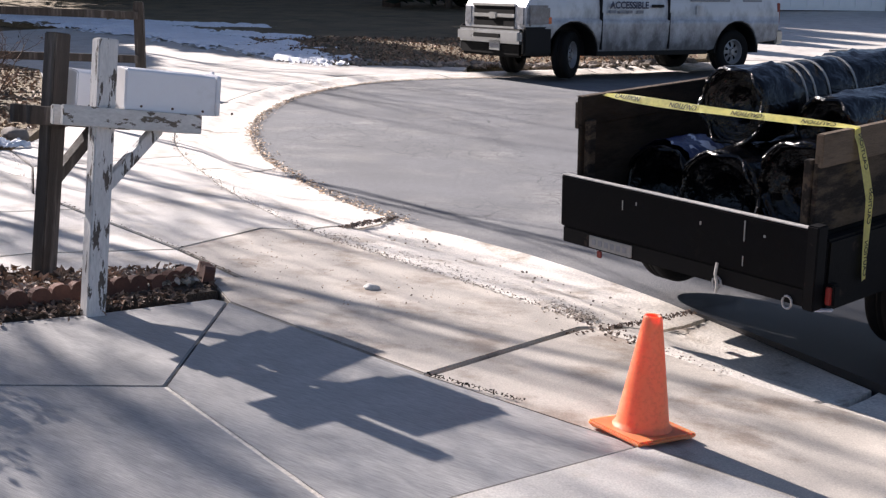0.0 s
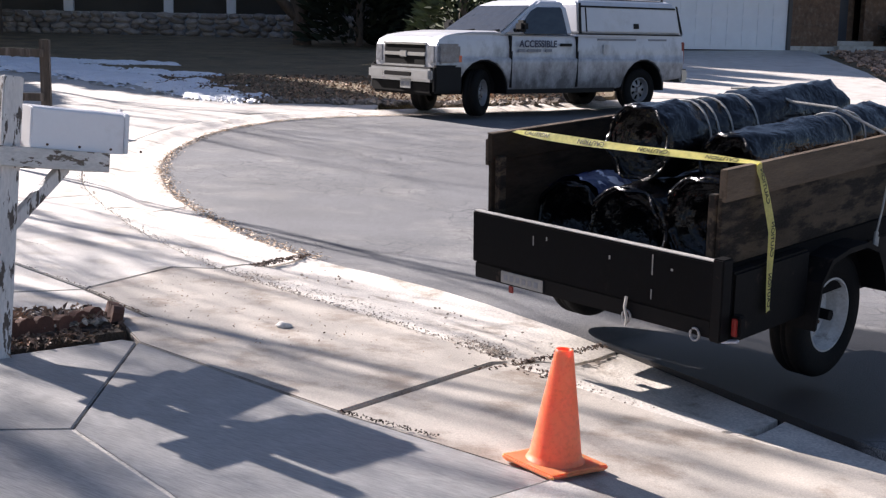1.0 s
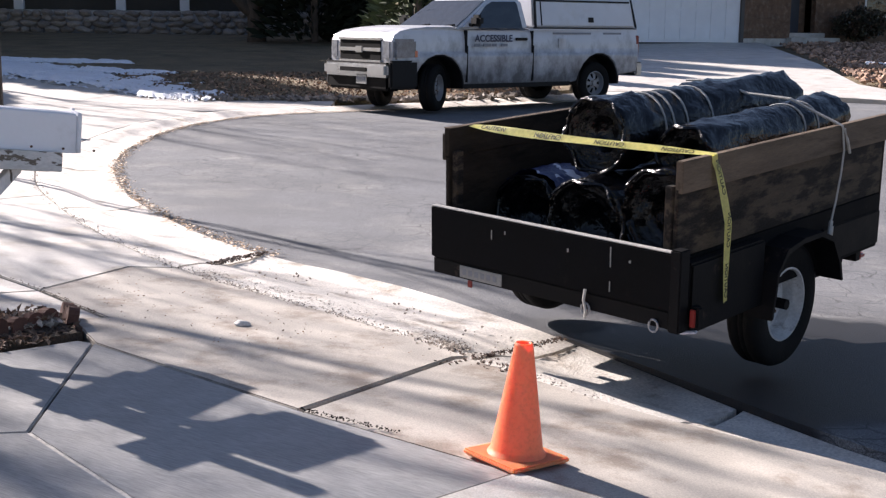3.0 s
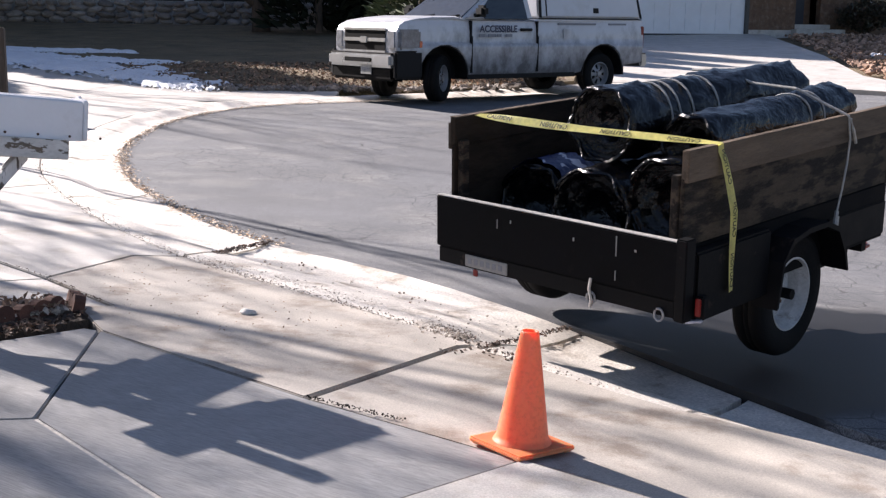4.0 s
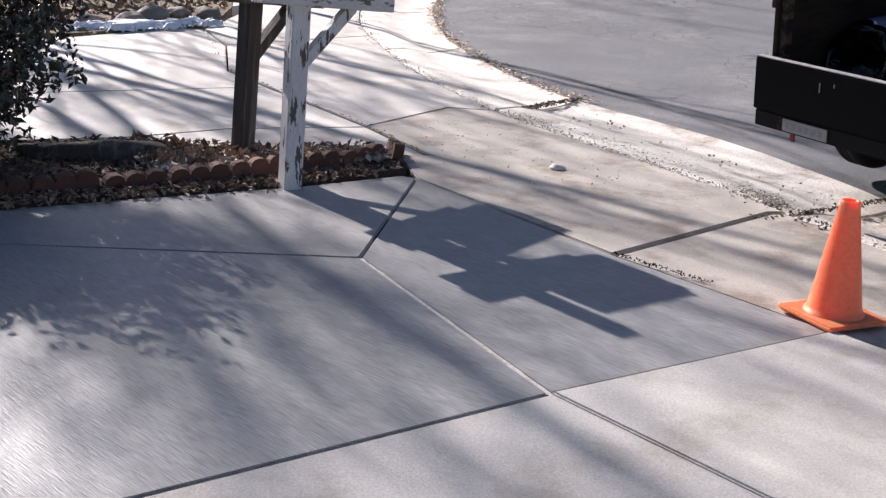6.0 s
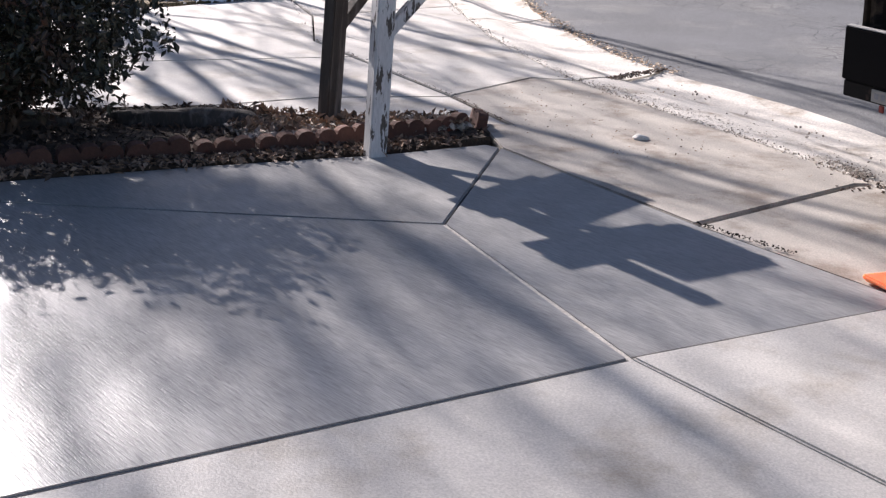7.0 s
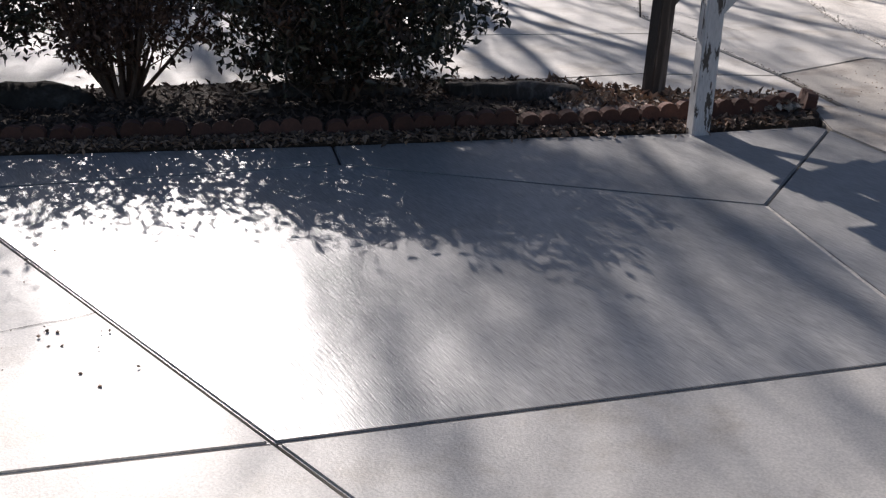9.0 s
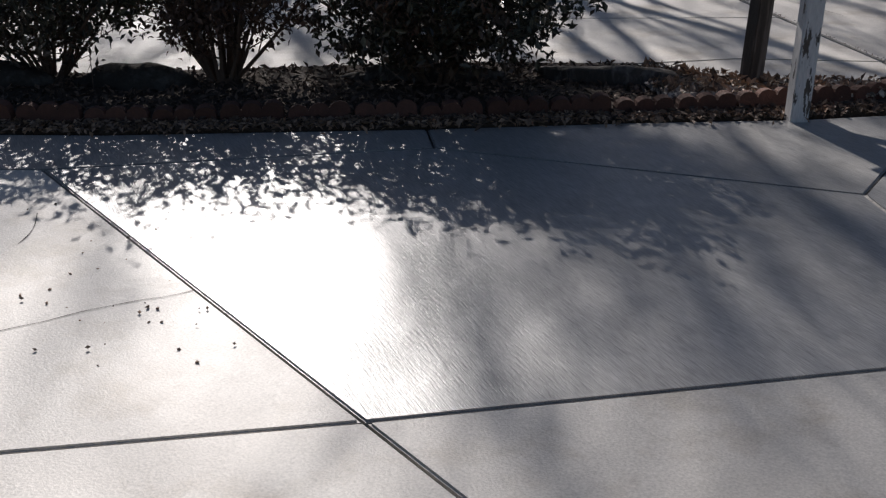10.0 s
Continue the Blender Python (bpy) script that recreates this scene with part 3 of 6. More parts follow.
def crack(points, width, parent, dz=0.002, wander=0.012, seed=0, material="crack"):
    """A hair crack: a thin ragged ribbon of dirt on the concrete."""
    line = spline(points, 0.05)
    bm = bmesh.new()
    rows = []
    for i, p in enumerate(line):
        d = (line[min(i + 1, len(line) - 1)] - line[max(i - 1, 0)]).normalized()
        nrm = Vector((-d.y, d.x))
        q = p + nrm * wander * noise.noise(Vector((p.x * 9, p.y * 9, seed)))
        w = width * (0.35 + 0.65 * abs(noise.noise(Vector((p.x * 14, p.y * 14, seed + 3)))) * 2)
        rows.append([bm.verts.new((c.x, c.y, G(c.x, c.y) + dz)) for c in (q - nrm * w / 2, q + nrm * w / 2)])
    for a, b in zip(rows, rows[1:]):
        bm.faces.new((a[0], b[0], b[1], a[1]))
    bmesh.ops.recalc_face_normals(bm, faces=bm.faces)
    return part("crack" if material == "crack" else "joint_filler", bm, M[material], parent)


crack([(-3.1, 1.35), (-2.92, 1.78), (-2.79, 2.08), (-2.62, 2.36)], 0.006, drive, seed=1)
crack([B, lerp2(B, E_, 0.5), E_], 0.03, drive, -0.004, 0.0, 4, "curb")
crack([E_, lerp2(E_, (0.80, 2.38), 0.5), (0.80, 2.38)], 0.03, drive, -0.003, 0.0, 5, "conc_old")
crack([(-3.62, 2.62), (-3.50, 2.50), (-3.42, 2.36)], 0.004, drive, seed=2)
crack([(-2.07, 8.46), (-2.9, 9.15), (-3.74, 9.91)], 0.008, walk_strip, 0.004, 0.01, 6)


def up_frame(x, y, yaw, lift=0.0):
    """A pose standing on the sloping drive."""
    n = Vector((0.0524, 0.0157, 1)).normalized()
    fx = Vector((math.cos(yaw), math.sin(yaw), 0))
    fx = (fx - n * fx.dot(n)).normalized()
    fy = n.cross(fx)
    m = Matrix((fx, fy, n)).transposed().to_4x4()
    m.translation = (x, y, G(x, y) + lift)
    return m


# ---- traffic cone ----
def traffic_cone(m):
    t = thing("traffic_cone", m, "faded bright orange plastic traffic cone standing on the driveway joint", "traffic cone")
    bm = box(-0.143, 0.143, -0.143, 0.143, 0.006, 0.026, 0.006)
    for sx in (-1, 1):
        for sy in (-1, 1):
            box(sx * 0.115 - 0.018, sx * 0.115 + 0.018, sy * 0.115 - 0.018, sy * 0.115 + 0.018, 0.0, 0.01, 0.002, bm)
    part("base", bm, M["orange"], t)
    prof = [(0.112, 0.026), (0.108, 0.034), (0.1, 0.042), (0.0985, 0.05), (0.036, 0.435), (0.034, 0.446), (0.030, 0.450), (0.026, 0.448), (0.024, 0.43), (0.02, 0.40)]
    part("body", lathe(prof, 40), M["orange"], t, smooth=True)
    return t


traffic_cone(up_frame(0.782, 4.285, radians(33)))


# ---- mailboxes on timber posts ----
def wooden_bar(p, q, w, h, up=(0, 0, 1), bevel=0.004):
    """A squared timber from p to q."""
    p, q = Vector(p), Vector(q)
    d = (q - p).normalized()
    s = d.cross(Vector(up)).normalized()
    u = s.cross(d)
    m = Matrix((d, s, u)).transposed().to_4x4()
    m.translation = p
    return box(0, (q - p).length, -w / 2, w / 2, -h / 2, h / 2, bevel, rot=m)


def mailbox_stand(name, x, y, lean, yaw, wood, wood_h, label, top, arm_z, arm_x0, arm_x1, drop, with_steel, axis, box_x, back=0.0):
    m = Matrix.Translation((x, y, G(x, y) - 0.03)) @ Matrix.Rotation(lean, 4, Vector(axis)) @ Matrix.Rotation(yaw, 4, "Z")
    t = thing(name, m, label, "mailbox post")
    part("post", box(-0.046, 0.046, -0.046, 0.046, 0, top, 0.006), M[wood], t)
    for s in (-1, 1):
        part("arm", box(arm_x0, arm_x1, s * 0.066 - 0.019, s * 0.066 + 0.019, arm_z, arm_z + 0.09, 0.004), M[wood_h], t)
    part("brace", wooden_bar((0.03, 0, arm_z - 0.27), (0.27, 0, arm_z + 0.01), 0.05, 0.07, (0, 1, 0)), M[wood], t)
    for s in (-1, 1):
        part("bolt", lathe([(0.0, s * 0.088), (0.009, s * 0.088), (0.009, s * 0.084)], 8, "Y"), M["rust"], t, "rusty bolt head")
    # the steel box: flat floor, upright sides, gently arched roof
    b = thing("mailbox", m @ Matrix.Translation((0, back, arm_z + 0.092 - drop)), with_steel, "mailbox")
    w, h, x0, x1 = 0.115, 0.178, *box_x
    prof = [(-w, 0), (-w, h)] + [(-w * math.cos(a), h + 0.022 * math.sin(a)) for a in [k * math.pi / 8 for k in range(1, 8)]] + [(w, h), (w, 0)]
    body = prism(prof, x0, x1, 0.0, "YZ")
    es = [e for e in body.edges if e.calc_face_angle(0) > 1.2]
    bmesh.ops.bevel(body, geom=es, offset=0.007, segments=2, affect="EDGES", clamp_overlap=True)
    part("body", body, M["mailbox"], b)
    big = [(yy * 1.045, zz * 1.02 + 0.002) for yy, zz in prof]
    part("door", prism(big, x1, x1 + 0.022, 0.004, "YZ"), M["mailbox"], b)
    part("latch", box(x1 + 0.02, x1 + 0.034, -0.018, 0.018, h + 0.005, h + 0.04, 0.003), M["mailbox"], b)
    rim = prism([(-w - 0.003, 0.0), (w + 0.003, 0.0), (w + 0.003, 0.012), (-w - 0.003, 0.012)], x0 - 0.002, x1 - 0.003, 0, "YZ")
    part("bottom_flange", rim, M["mailbox"], b)
    for k in range(4):
        part("rivet", lathe([(0.0, -w - 0.0055), (0.006, -w - 0.005), (0.006, -w + 0.001)], 8, "Y", None), M["rust"], b, "rust-stained rivet").location = (x0 + 0.08 + 0.155 * k, 0, 0.018)
    return t


mailbox_stand("mailbox_post", -1.58, 5.475, radians(8.5), radians(36), "white_wood", "white_wood_h", "leaning timber post with flaking white paint at the bed's edge", 1.30, 0.895, -0.21, 0.46, 0.0,
              "white steel kerbside mailbox on a peeling white arm", (-0.936, 0.351, 0), (0.083, 0.54), 0.06)
mailbox_stand("mailbox_post", -1.97, 5.985, radians(7.5), radians(53), "brown_wood", "brown_wood", "leaning weathered brown timber post in the gravel bed", 1.29, 0.835, -0.19, 0.42, 0.0,
              "white steel mailbox behind the brown timber post", (-0.8, 0.6, 0), (0.083, 0.62), 0.05)


# ---- wheels ----
def wheel(name, m, r, w, rim_r, rim_mat, parent, holes=8, dish=0.0):
    """Tyre and rim, turned about local x, outer face to +x."""
    e = new(name)
    e.parent = parent
    e.matrix_local = m
    h = w / 2
    tyre = [(rim_r * 0.97, -h * 0.8), (rim_r * 1.03, -h * 0.95), (r * 0.88, -h), (r * 0.965, -h * 0.86), (r, -h * 0.62), (r, -h * 0.22), (r * 0.975, -h * 0.2), (r * 0.975, -h * 0.12), (r, -h * 0.1),
            (r, h * 0.1), (r * 0.975, h * 0.12), (r * 0.975, h * 0.2), (r, h * 0.22), (r, h * 0.62), (r * 0.965, h * 0.86), (r * 0.88, h), (rim_r * 1.03, h * 0.95), (rim_r * 0.97, h * 0.8)]
    part("tyre", lathe(tyre, 40, "X"), M["rubber"], e, smooth=True)
    rim = bmesh.new()
    lathe([(rim_r * 0.98, h * 0.80), (rim_r * 1.0, h * 0.9), (rim_r * 0.95, h * 0.92), (rim_r * 0.90, h * 0.6), (rim_r * 0.84, h * 0.32)], 40, "X", rim)
    lathe([(rim_r * 0.84, h * 0.32), (rim_r * 0.80, h * (0.30 - dish))], 40, "X", rim)
    lathe([(rim_r * 0.42, h * (0.55 - dish)), (rim_r * 0.36, h * (0.62 - dish)), (rim_r * 0.22, h * (0.62 - dish)), (rim_r * 0.2, h * (0.85 - dish)), (0.001, h * (0.88 - dish))], 40, "X", rim)
    if not holes:
        lathe([(rim_r * 0.80, h * (0.30 - dish)), (rim_r * 0.70, h * (0.42 - dish)), (rim_r * 0.42, h * (0.50 - dish))], 40, "X", rim)
    for k in range(holes):
        a0, a1 = 2 * math.pi * (k + 0.2) / holes, 2 * math.pi * (k + 0.8) / holes
        for q in range(3):
            b0, b1 = a0 + (a1 - a0) * q / 3, a0 + (a1 - a0) * (q + 1) / 3
            rim.faces.new([rim.verts.new((hx, rr * math.cos(b), rr * math.sin(b))) for hx, rr, b in
                           ((h * (0.55 - dish), rim_r * 0.42, b0), (h * (0.55 - dish), rim_r * 0.42, b1), (h * (0.33 - dish), rim_r * 0.86, b1), (h * (0.33 - dish), rim_r * 0.86, b0))])
    part("rim", rim, M[rim_mat], e, smooth=False)
    part("brake_drum", lathe([(rim_r * 0.8, -h * 0.5), (rim_r * 0.8, h * (0.1 - dish)), (0.001, h * (0.12 - dish))], 24, "X"), M["black_steel"], e)
    for k in range(5):
        a = 2 * math.pi * k / 5
        nut = lathe([(0.011, h * (0.5 - dish)), (0.011, h * (0.74 - dish)), (0.0, h * (0.75 - dish))], 6, "X")
        bmesh.ops.translate(nut, verts=nut.verts, vec=(0, rim_r * 0.3 * math.cos(a), rim_r * 0.3 * math.sin(a)))
        part("wheel_nut", nut, M["rust"], e)
    return e


# ---- utility trailer ----
TW, TH_, TB, TL = 1.54, 0.343, 0.757, 2.17
trailer_pose = pose(0.70, 6.262, 0.241, 0, 0, -50.0) @ pose(0, 0, 0, 3.19, 0, 0) @ pose(0, 0, 0, 0, 2.18, 0) @ Matrix.Diagonal((0.952, 0.96, 0.965, 1))


def utility_trailer(m):
    t = thing("utility_trailer", m, "old black utility trailer with plywood sides parked at the kerb", "trailer")
    part("floor", box(0.05, TW - 0.05, 0.02, TL, -0.03, 0.0), M["inner_ply"], t)
    gate = part("tailgate", box(-0.01, TW + 0.01, -0.045, 0.0, 0.068, TH_, 0.006), M["black_paint"], t, "scuffed black plywood tailgate")
    part("edge_strip", box(-0.008, TW + 0.008, -0.043, -0.003, TH_ + 0.001, TH_ + 0.006, 0.001), M["rope"], gate, "worn pale top edge")
    for k, (px, pz, pw, ph) in enumerate(((0.43, 0.23, 0.006, 0.05), (0.52, 0.27, 0.008, 0.018), (0.93, 0.25, 0.01, 0.018), (1.19, 0.22, 0.007, 0.10), (1.19, 0.1, 0.006, 0.05), (1.30, 0.26, 0.012, 0.012))):
        part("bolt_plate", box(px, px + pw, -0.049, -0.045, pz, pz + ph, 0.001), M["plate"], gate, "pale worn hinge bolt")
    part("corner_post", box(TW - 0.01, TW + 0.05, -0.05, 0.03, -0.03, TH_ + 0.02, 0.006), M["black_steel"], t)
    part("rear_beam", box(0.0, TW - 0.012, -0.035, 0.018, -0.022, 0.064, 0.005), M["black_steel"], t, "rusty black steel rear beam")
    # left side
    part("side_board", box(0.03, 0.055, 0.03, TL, 0.0, TB - 0.15, 0.003), M["inner_ply"], t)
    part("top_plank", box(0.02, 0.06, 0.03, TL, TB - 0.148, TB, 0.004), M["inner_ply"], t)
    part("cap_strip", box(0.018, 0.062, 0.03, TL, TB + 0.001, TB + 0.006, 0.001), M["raw_plank"], t)
    part("stake", box(0.058, 0.10, 0.05, 0.10, 0.0, TB - 0.12, 0.004), M["dark_ply"], t)
    part("end_cleat", box(0.005, 0.03, 0.03, 0.07, TB - 0.17, TB - 0.03, 0.003), M["dark_ply"], t)
    # right side
    part("side_board", box(TW - 0.055, TW - 0.03, 0.03, TL, 0.30, TB - 0.13, 0.003), M["dark_ply"], t, "stained plywood side board")
    part("top_plank", box(TW - 0.052, TW - 0.012, 0.03, TL + 0.02, TB - 0.15, TB, 0.004), M["raw_plank"], t, "greyed pine top plank")
    part("stake", box(TW - 0.10, TW - 0.058, 0.02, 0.07, 0.0, TB - 0.12, 0.004), M["dark_ply"], t)
    part("side_panel", box(TW - 0.05, TW - 0.022, 0.02, TL, -0.02, 0.298, 0.004), M["black_paint"], t, "black lower side panel")
    part("front_board", box(0.03, TW - 0.03, TL, TL + 0.025, 0.0, TB - 0.1, 0.003), M["inner_ply"], t)
    part("skirt", box(TW - 0.021, TW + 0.045, 0.055, 0.735, -0.06, 0.285, 0.012), M["black_steel"], t)
    # left skirt, unseen and added to keep sun from under the trailer
    part("skirt", box(-0.05, 0.03, 0.45, 0.74, -0.12, 0.10, 0.01), M["black_steel"], t)
    part("skirt", box(TW - 0.04, TW - 0.012, 1.46, TL, -0.0, 0.2, 0.006), M["black_steel"], t)
    for sx in (0, 1):
        x0, x1 = (TW - 0.03, TW + 0.12) if sx else (-0.22, 0.03)
        # arched mudguard
        prof = [(0.70, -0.12), (0.74, 0.12), (0.83, 0.225), (1.0, 0.255), (1.20, 0.255), (1.34, 0.20), (1.43, 0.06), (1.47, -0.06)]
        bm = bmesh.new()
        ring = []
        for yy, zz in prof:
            cy, cz = 1.08, -0.05
            iy, iz = yy + (cy - yy) * 0.05, zz + (cz - zz) * 0.09
            ring.append([bm.verts.new(c) for c in ((x0, yy, zz), (x1, yy, zz), (x1, iy, iz), (x0, iy, iz))])
        for r, s in zip(ring, ring[1:]):
            for k in range(4):
                bm.faces.new((r[k], r[(k + 1) % 4], s[(k + 1) % 4], s[k]))
        bm.faces.new(ring[0])
        bm.faces.new(ring[-1][::-1])
        bmesh.ops.recalc_face_normals(bm, faces=bm.faces)
        part("mudguard", bm, M["black_steel"], t)
        wheel("wheel", pose(TW - 0.09 if sx else -0.09, 1.085, -0.14, 0, 0, 0 if sx else 180), 0.34, 0.185, 0.2, "rim_white", t, 0, 0.6)
        x0 = x0 if sx else -0.10
        tl = part("tail_lamp", box(x0 + 0.09, x1 - 0.01, 0.02, 0.07, -0.01, 0.095, 0.008), M["black_steel"], t)
        part("lens", box(x0 + 0.10, x1 - 0.02, 0.008, 0.0195, 0.0, 0.085, 0.004), M["red_lens"], tl, "red plastic lens")
    part("axle", tube([(-0.09, 1.08, -0.14), (TW, 1.08, -0.14)], 0.03), M["black_steel"], t)
    for yy in (0.3, 0.9, 1.5, 2.0):
        part("cross_member", box(0.06, TW - 0.06, yy, yy + 0.05, -0.09, -0.031), M["black_steel"], t)
    for s in (0.25, TW - 0.25):
        part("drawbar", wooden_bar((s, 1.6, -0.06), (TW / 2 + (s - TW / 2) * 0.08, 3.35, -0.09), 0.06, 0.07), M["black_steel"], t)
    part("coupler", box(TW / 2 - 0.05, TW / 2 + 0.05, 3.25, 3.5, -0.12, -0.03, 0.02), M["black_steel"], t)
    jack = part("jockey_leg", tube([(TW / 2 + 0.02, 3.1, -0.40), (TW / 2 + 0.02, 3.1, 0.06)], 0.028, 12), M["black_steel"], t)
    part("jack_wheel", lathe([(0.0, -0.03), (0.07, -0.03), (0.08, 0), (0.07, 0.03), (0.0, 0.03)], 20, "X"), M["rubber"], jack).location = (TW / 2 + 0.04, 3.12, -0.41)
    part("jack_cap", box(TW / 2 + 0.05, TW / 2 + 0.16, 3.25, 3.36, -0.43, -0.36, 0.025), M["red_lens"], jack, "red cap")
    plate = part("number_plate", box(0.20, 0.50, -0.042, -0.0355, -0.013, 0.052, 0.003), M["plate"], t, "dull metal number plate")
    for k in range(6):
        part("bar", box(0.225 + 0.043 * k, 0.25 + 0.043 * k, -0.044, -0.0422, 0.005, 0.035), M["text_grey"], plate)
    part("reflector", box(0.25, 0.285, -0.034, -0.026, -0.062, -0.0225, 0.004), M["red_lens"], t, "orange-red reflector")
    for hx, hz in ((1.05, 0.03), (1.45, 0.03)):
        ring = tube([(hx + 0.025 * math.sin(a), -0.045, hz - 0.045 + 0.03 * math.cos(a)) for a in [k * math.pi / 6 for k in range(13)]], 0.006, 6)
        part("hook_ring", ring, M["rim_steel"], t)
    part("chain", tube([(1.05, -0.05, 0.085), (1.045, -0.055, 0.03), (1.06, -0.055, -0.02), (1.05, -0.05, -0.06)], 0.008, 6), M["rope"], t)
    part("rag", wooden_bar((TW + 0.01, 0.03, -0.045), (TW + 0.09, 0.05, -0.03), 0.03, 0.012), M["plastic_clear"], t)
    return t


utility_trailer(trailer_pose)


def plastic_roll(p, q, r, label, seed, tip=None, straps=0):
    """A rolled-up bundle in creased plastic sheeting, from p to q in the trailer's frame, open spiral end at p."""
    rnd = random.Random(seed)
    p, q = Vector(p), Vector(q)
    d = q - p
    ln = d.length
    d.normalize()
    s = d.cross(Vector((0, 0, 1))).normalized()
    u = s.cross(d)
    m = Matrix((s, d, u)).transposed().to_4x4()
    m.translation = p
    t = thing("plastic_roll", trailer_pose @ m, label, "plastic roll", "rolls in the trailer")
    n, sides = 44, 36
    bands = [rnd.uniform(0.12, 0.95) * ln for _ in range(5)]
    bm = bmesh.new()
    rings = []
    for i in range(n + 1):
        y = ln * i / n
        ring = []
        for k in range(sides):
            a = 2 * math.pi * k / sides
            nz = noise.noise(Vector((math.cos(a) * 2.2 + seed, y * 3.0, math.sin(a) * 2.2))) * 0.12
            nz += noise.noise(Vector((math.cos(a) * 5 + seed, y * 14.0 + a * 1.5, math.sin(a) * 5))) * 0.07
            pinch = sum(-0.07 * math.exp(-((y - b) / 0.03) ** 2) for b in bands)
            rr = r * (1 + nz + pinch)
            if i == n:
                rr *= 0.55
            ring.append(bm.verts.new((rr * math.cos(a), y, rr * math.sin(a) * 0.96)))
        rings.append(ring)
    for a, b in zip(rings, rings[1:]):
        for k in range(sides):
            bm.faces.new((a[k], b[k], b[(k + 1) % sides], a[(k + 1) % sides]))
    bm.faces.new(rings[-1])
    # spiral end: turned-in layers
    last = rings[0]
    for step, (f, dy) in enumerate(((0.88, 0.012), (0.84, 0.07), (0.72, 0.03), (0.68, 0.09), (0.52, 0.05), (0.46, 0.12), (0.2, 0.16))):
        ring = []
        for k in range(sides):
            a = 2 * math.pi * k / sides
            wob = 1 + 0.09 * noise.noise(Vector((math.cos(a) * 3 + step, seed * 2.0, math.sin(a) * 3)))
            ring.append(bm.verts.new((r * f * wob * math.cos(a), dy + 0.02 * noise.noise(Vector((a * 2, step, seed))), r * f * wob * math.sin(a))))
        for k in range(sides):
            bm.faces.new((last[k], last[(k + 1) % sides], ring[(k + 1) % sides], ring[k]))
        last = ring
    bm.faces.new(last)
    bmesh.ops.recalc_face_normals(bm, faces=bm.faces)
    part("sheeting", bm, M["plastic_black"], t, smooth=True)
    fold = tube([(r * (0.97 + 0.05 * math.sin(5 * a + seed)) * math.cos(a), -0.008 + 0.015 * math.sin(7 * a), r * (0.94 + 0.05 * math.cos(6 * a)) * math.sin(a)) for a in [k * math.pi / 24 for k in range(49)]], 0.011, 6, caps=False)
    part("folded_edge", fold, M["plastic_black"], t)
    for b in bands[:straps]:
        ring = tube([(r * 0.955 * math.cos(a), b + 0.012 * math.sin(3 * a + seed), r * 0.92 * math.sin(a)) for a in [k * math.pi / 14 for k in range(29)]], 0.006, 5, caps=False)
        part("strap", ring, M["rope"], t, "pale binding strap")
    if tip:
        rag = bmesh.new()
        rows = []
        for i in range(17):
            row = []
            for k in range(21):
                a = 0.5 + 1.9 * k / 20
                rr = r * (1.06 + 0.10 * abs(noise.noise(Vector((k * 0.45, i * 0.4, seed)))))
                row.append(rag.verts.new((rr * math.cos(a), 0.03 + 0.30 * i / 16 + 0.05 * noise.noise(Vector((k * 0.5, 3, seed))), rr * math.sin(a))))
            rows.append(row)
        for a, b in zip(rows, rows[1:]):
            for k in range(20):
                f = rag.faces.new((a[k], a[k + 1], b[k + 1], b[k]))
                f.material_index = 1 if noise.noise(Vector((k * 0.27, rows.index(a) * 0.25, 7))) > 0.3 else 0
        part("wrapper", rag, [M["plastic_blue"], M["plastic_clear"]], t, "crumpled blue and white plastic wrapper", smooth=True)
    return t


plastic_roll((0.34, 0.36, 0.27), (0.36, 2.0, 0.25), 0.235, "black plastic-wrapped roll with a blue wrapper in the trailer", 1, tip=True)
plastic_roll((0.80, 0.26, 0.31), (0.79, 2.0, 0.27), 0.245, "black plastic-wrapped roll lying on the trailer floor", 2)
plastic_roll((1.23, 0.30, 0.42), (1.22, 1.9, 0.36), 0.235, "glossy black plastic-wrapped roll against the side board", 3)
plastic_roll((0.72, 0.44, 0.745), (0.80, 2.22, 0.75), 0.205, "thick black plastic roll bound with white straps on top", 4, straps=4)
plastic_roll((1.20, 0.55, 0.68), (1.19, 2.1, 0.71), 0.16, "black plastic roll lying against the plank top", 5, straps=2)


def strip(points, width_dirs, width, name, material, parent, cols=2):
    """A ribbon along points; width_dirs turns with it."""
    bm = bmesh.new()
    rows = []
    for p, wd in zip(points, width_dirs):
        p, wd = Vector(p), Vector(wd).normalized()
        rows.append([bm.verts.new(p + wd * width * (k / cols - 0.5)) for k in range(cols + 1)])
    for a, b in zip(rows, rows[1:]):
        for k in range(cols):
            bm.faces.new((a[k], a[k + 1], b[k + 1], b[k]))
    bmesh.ops.solidify(bm, geom=bm.faces[:], thickness=0.0012)
    return part(name, bm, material, parent)


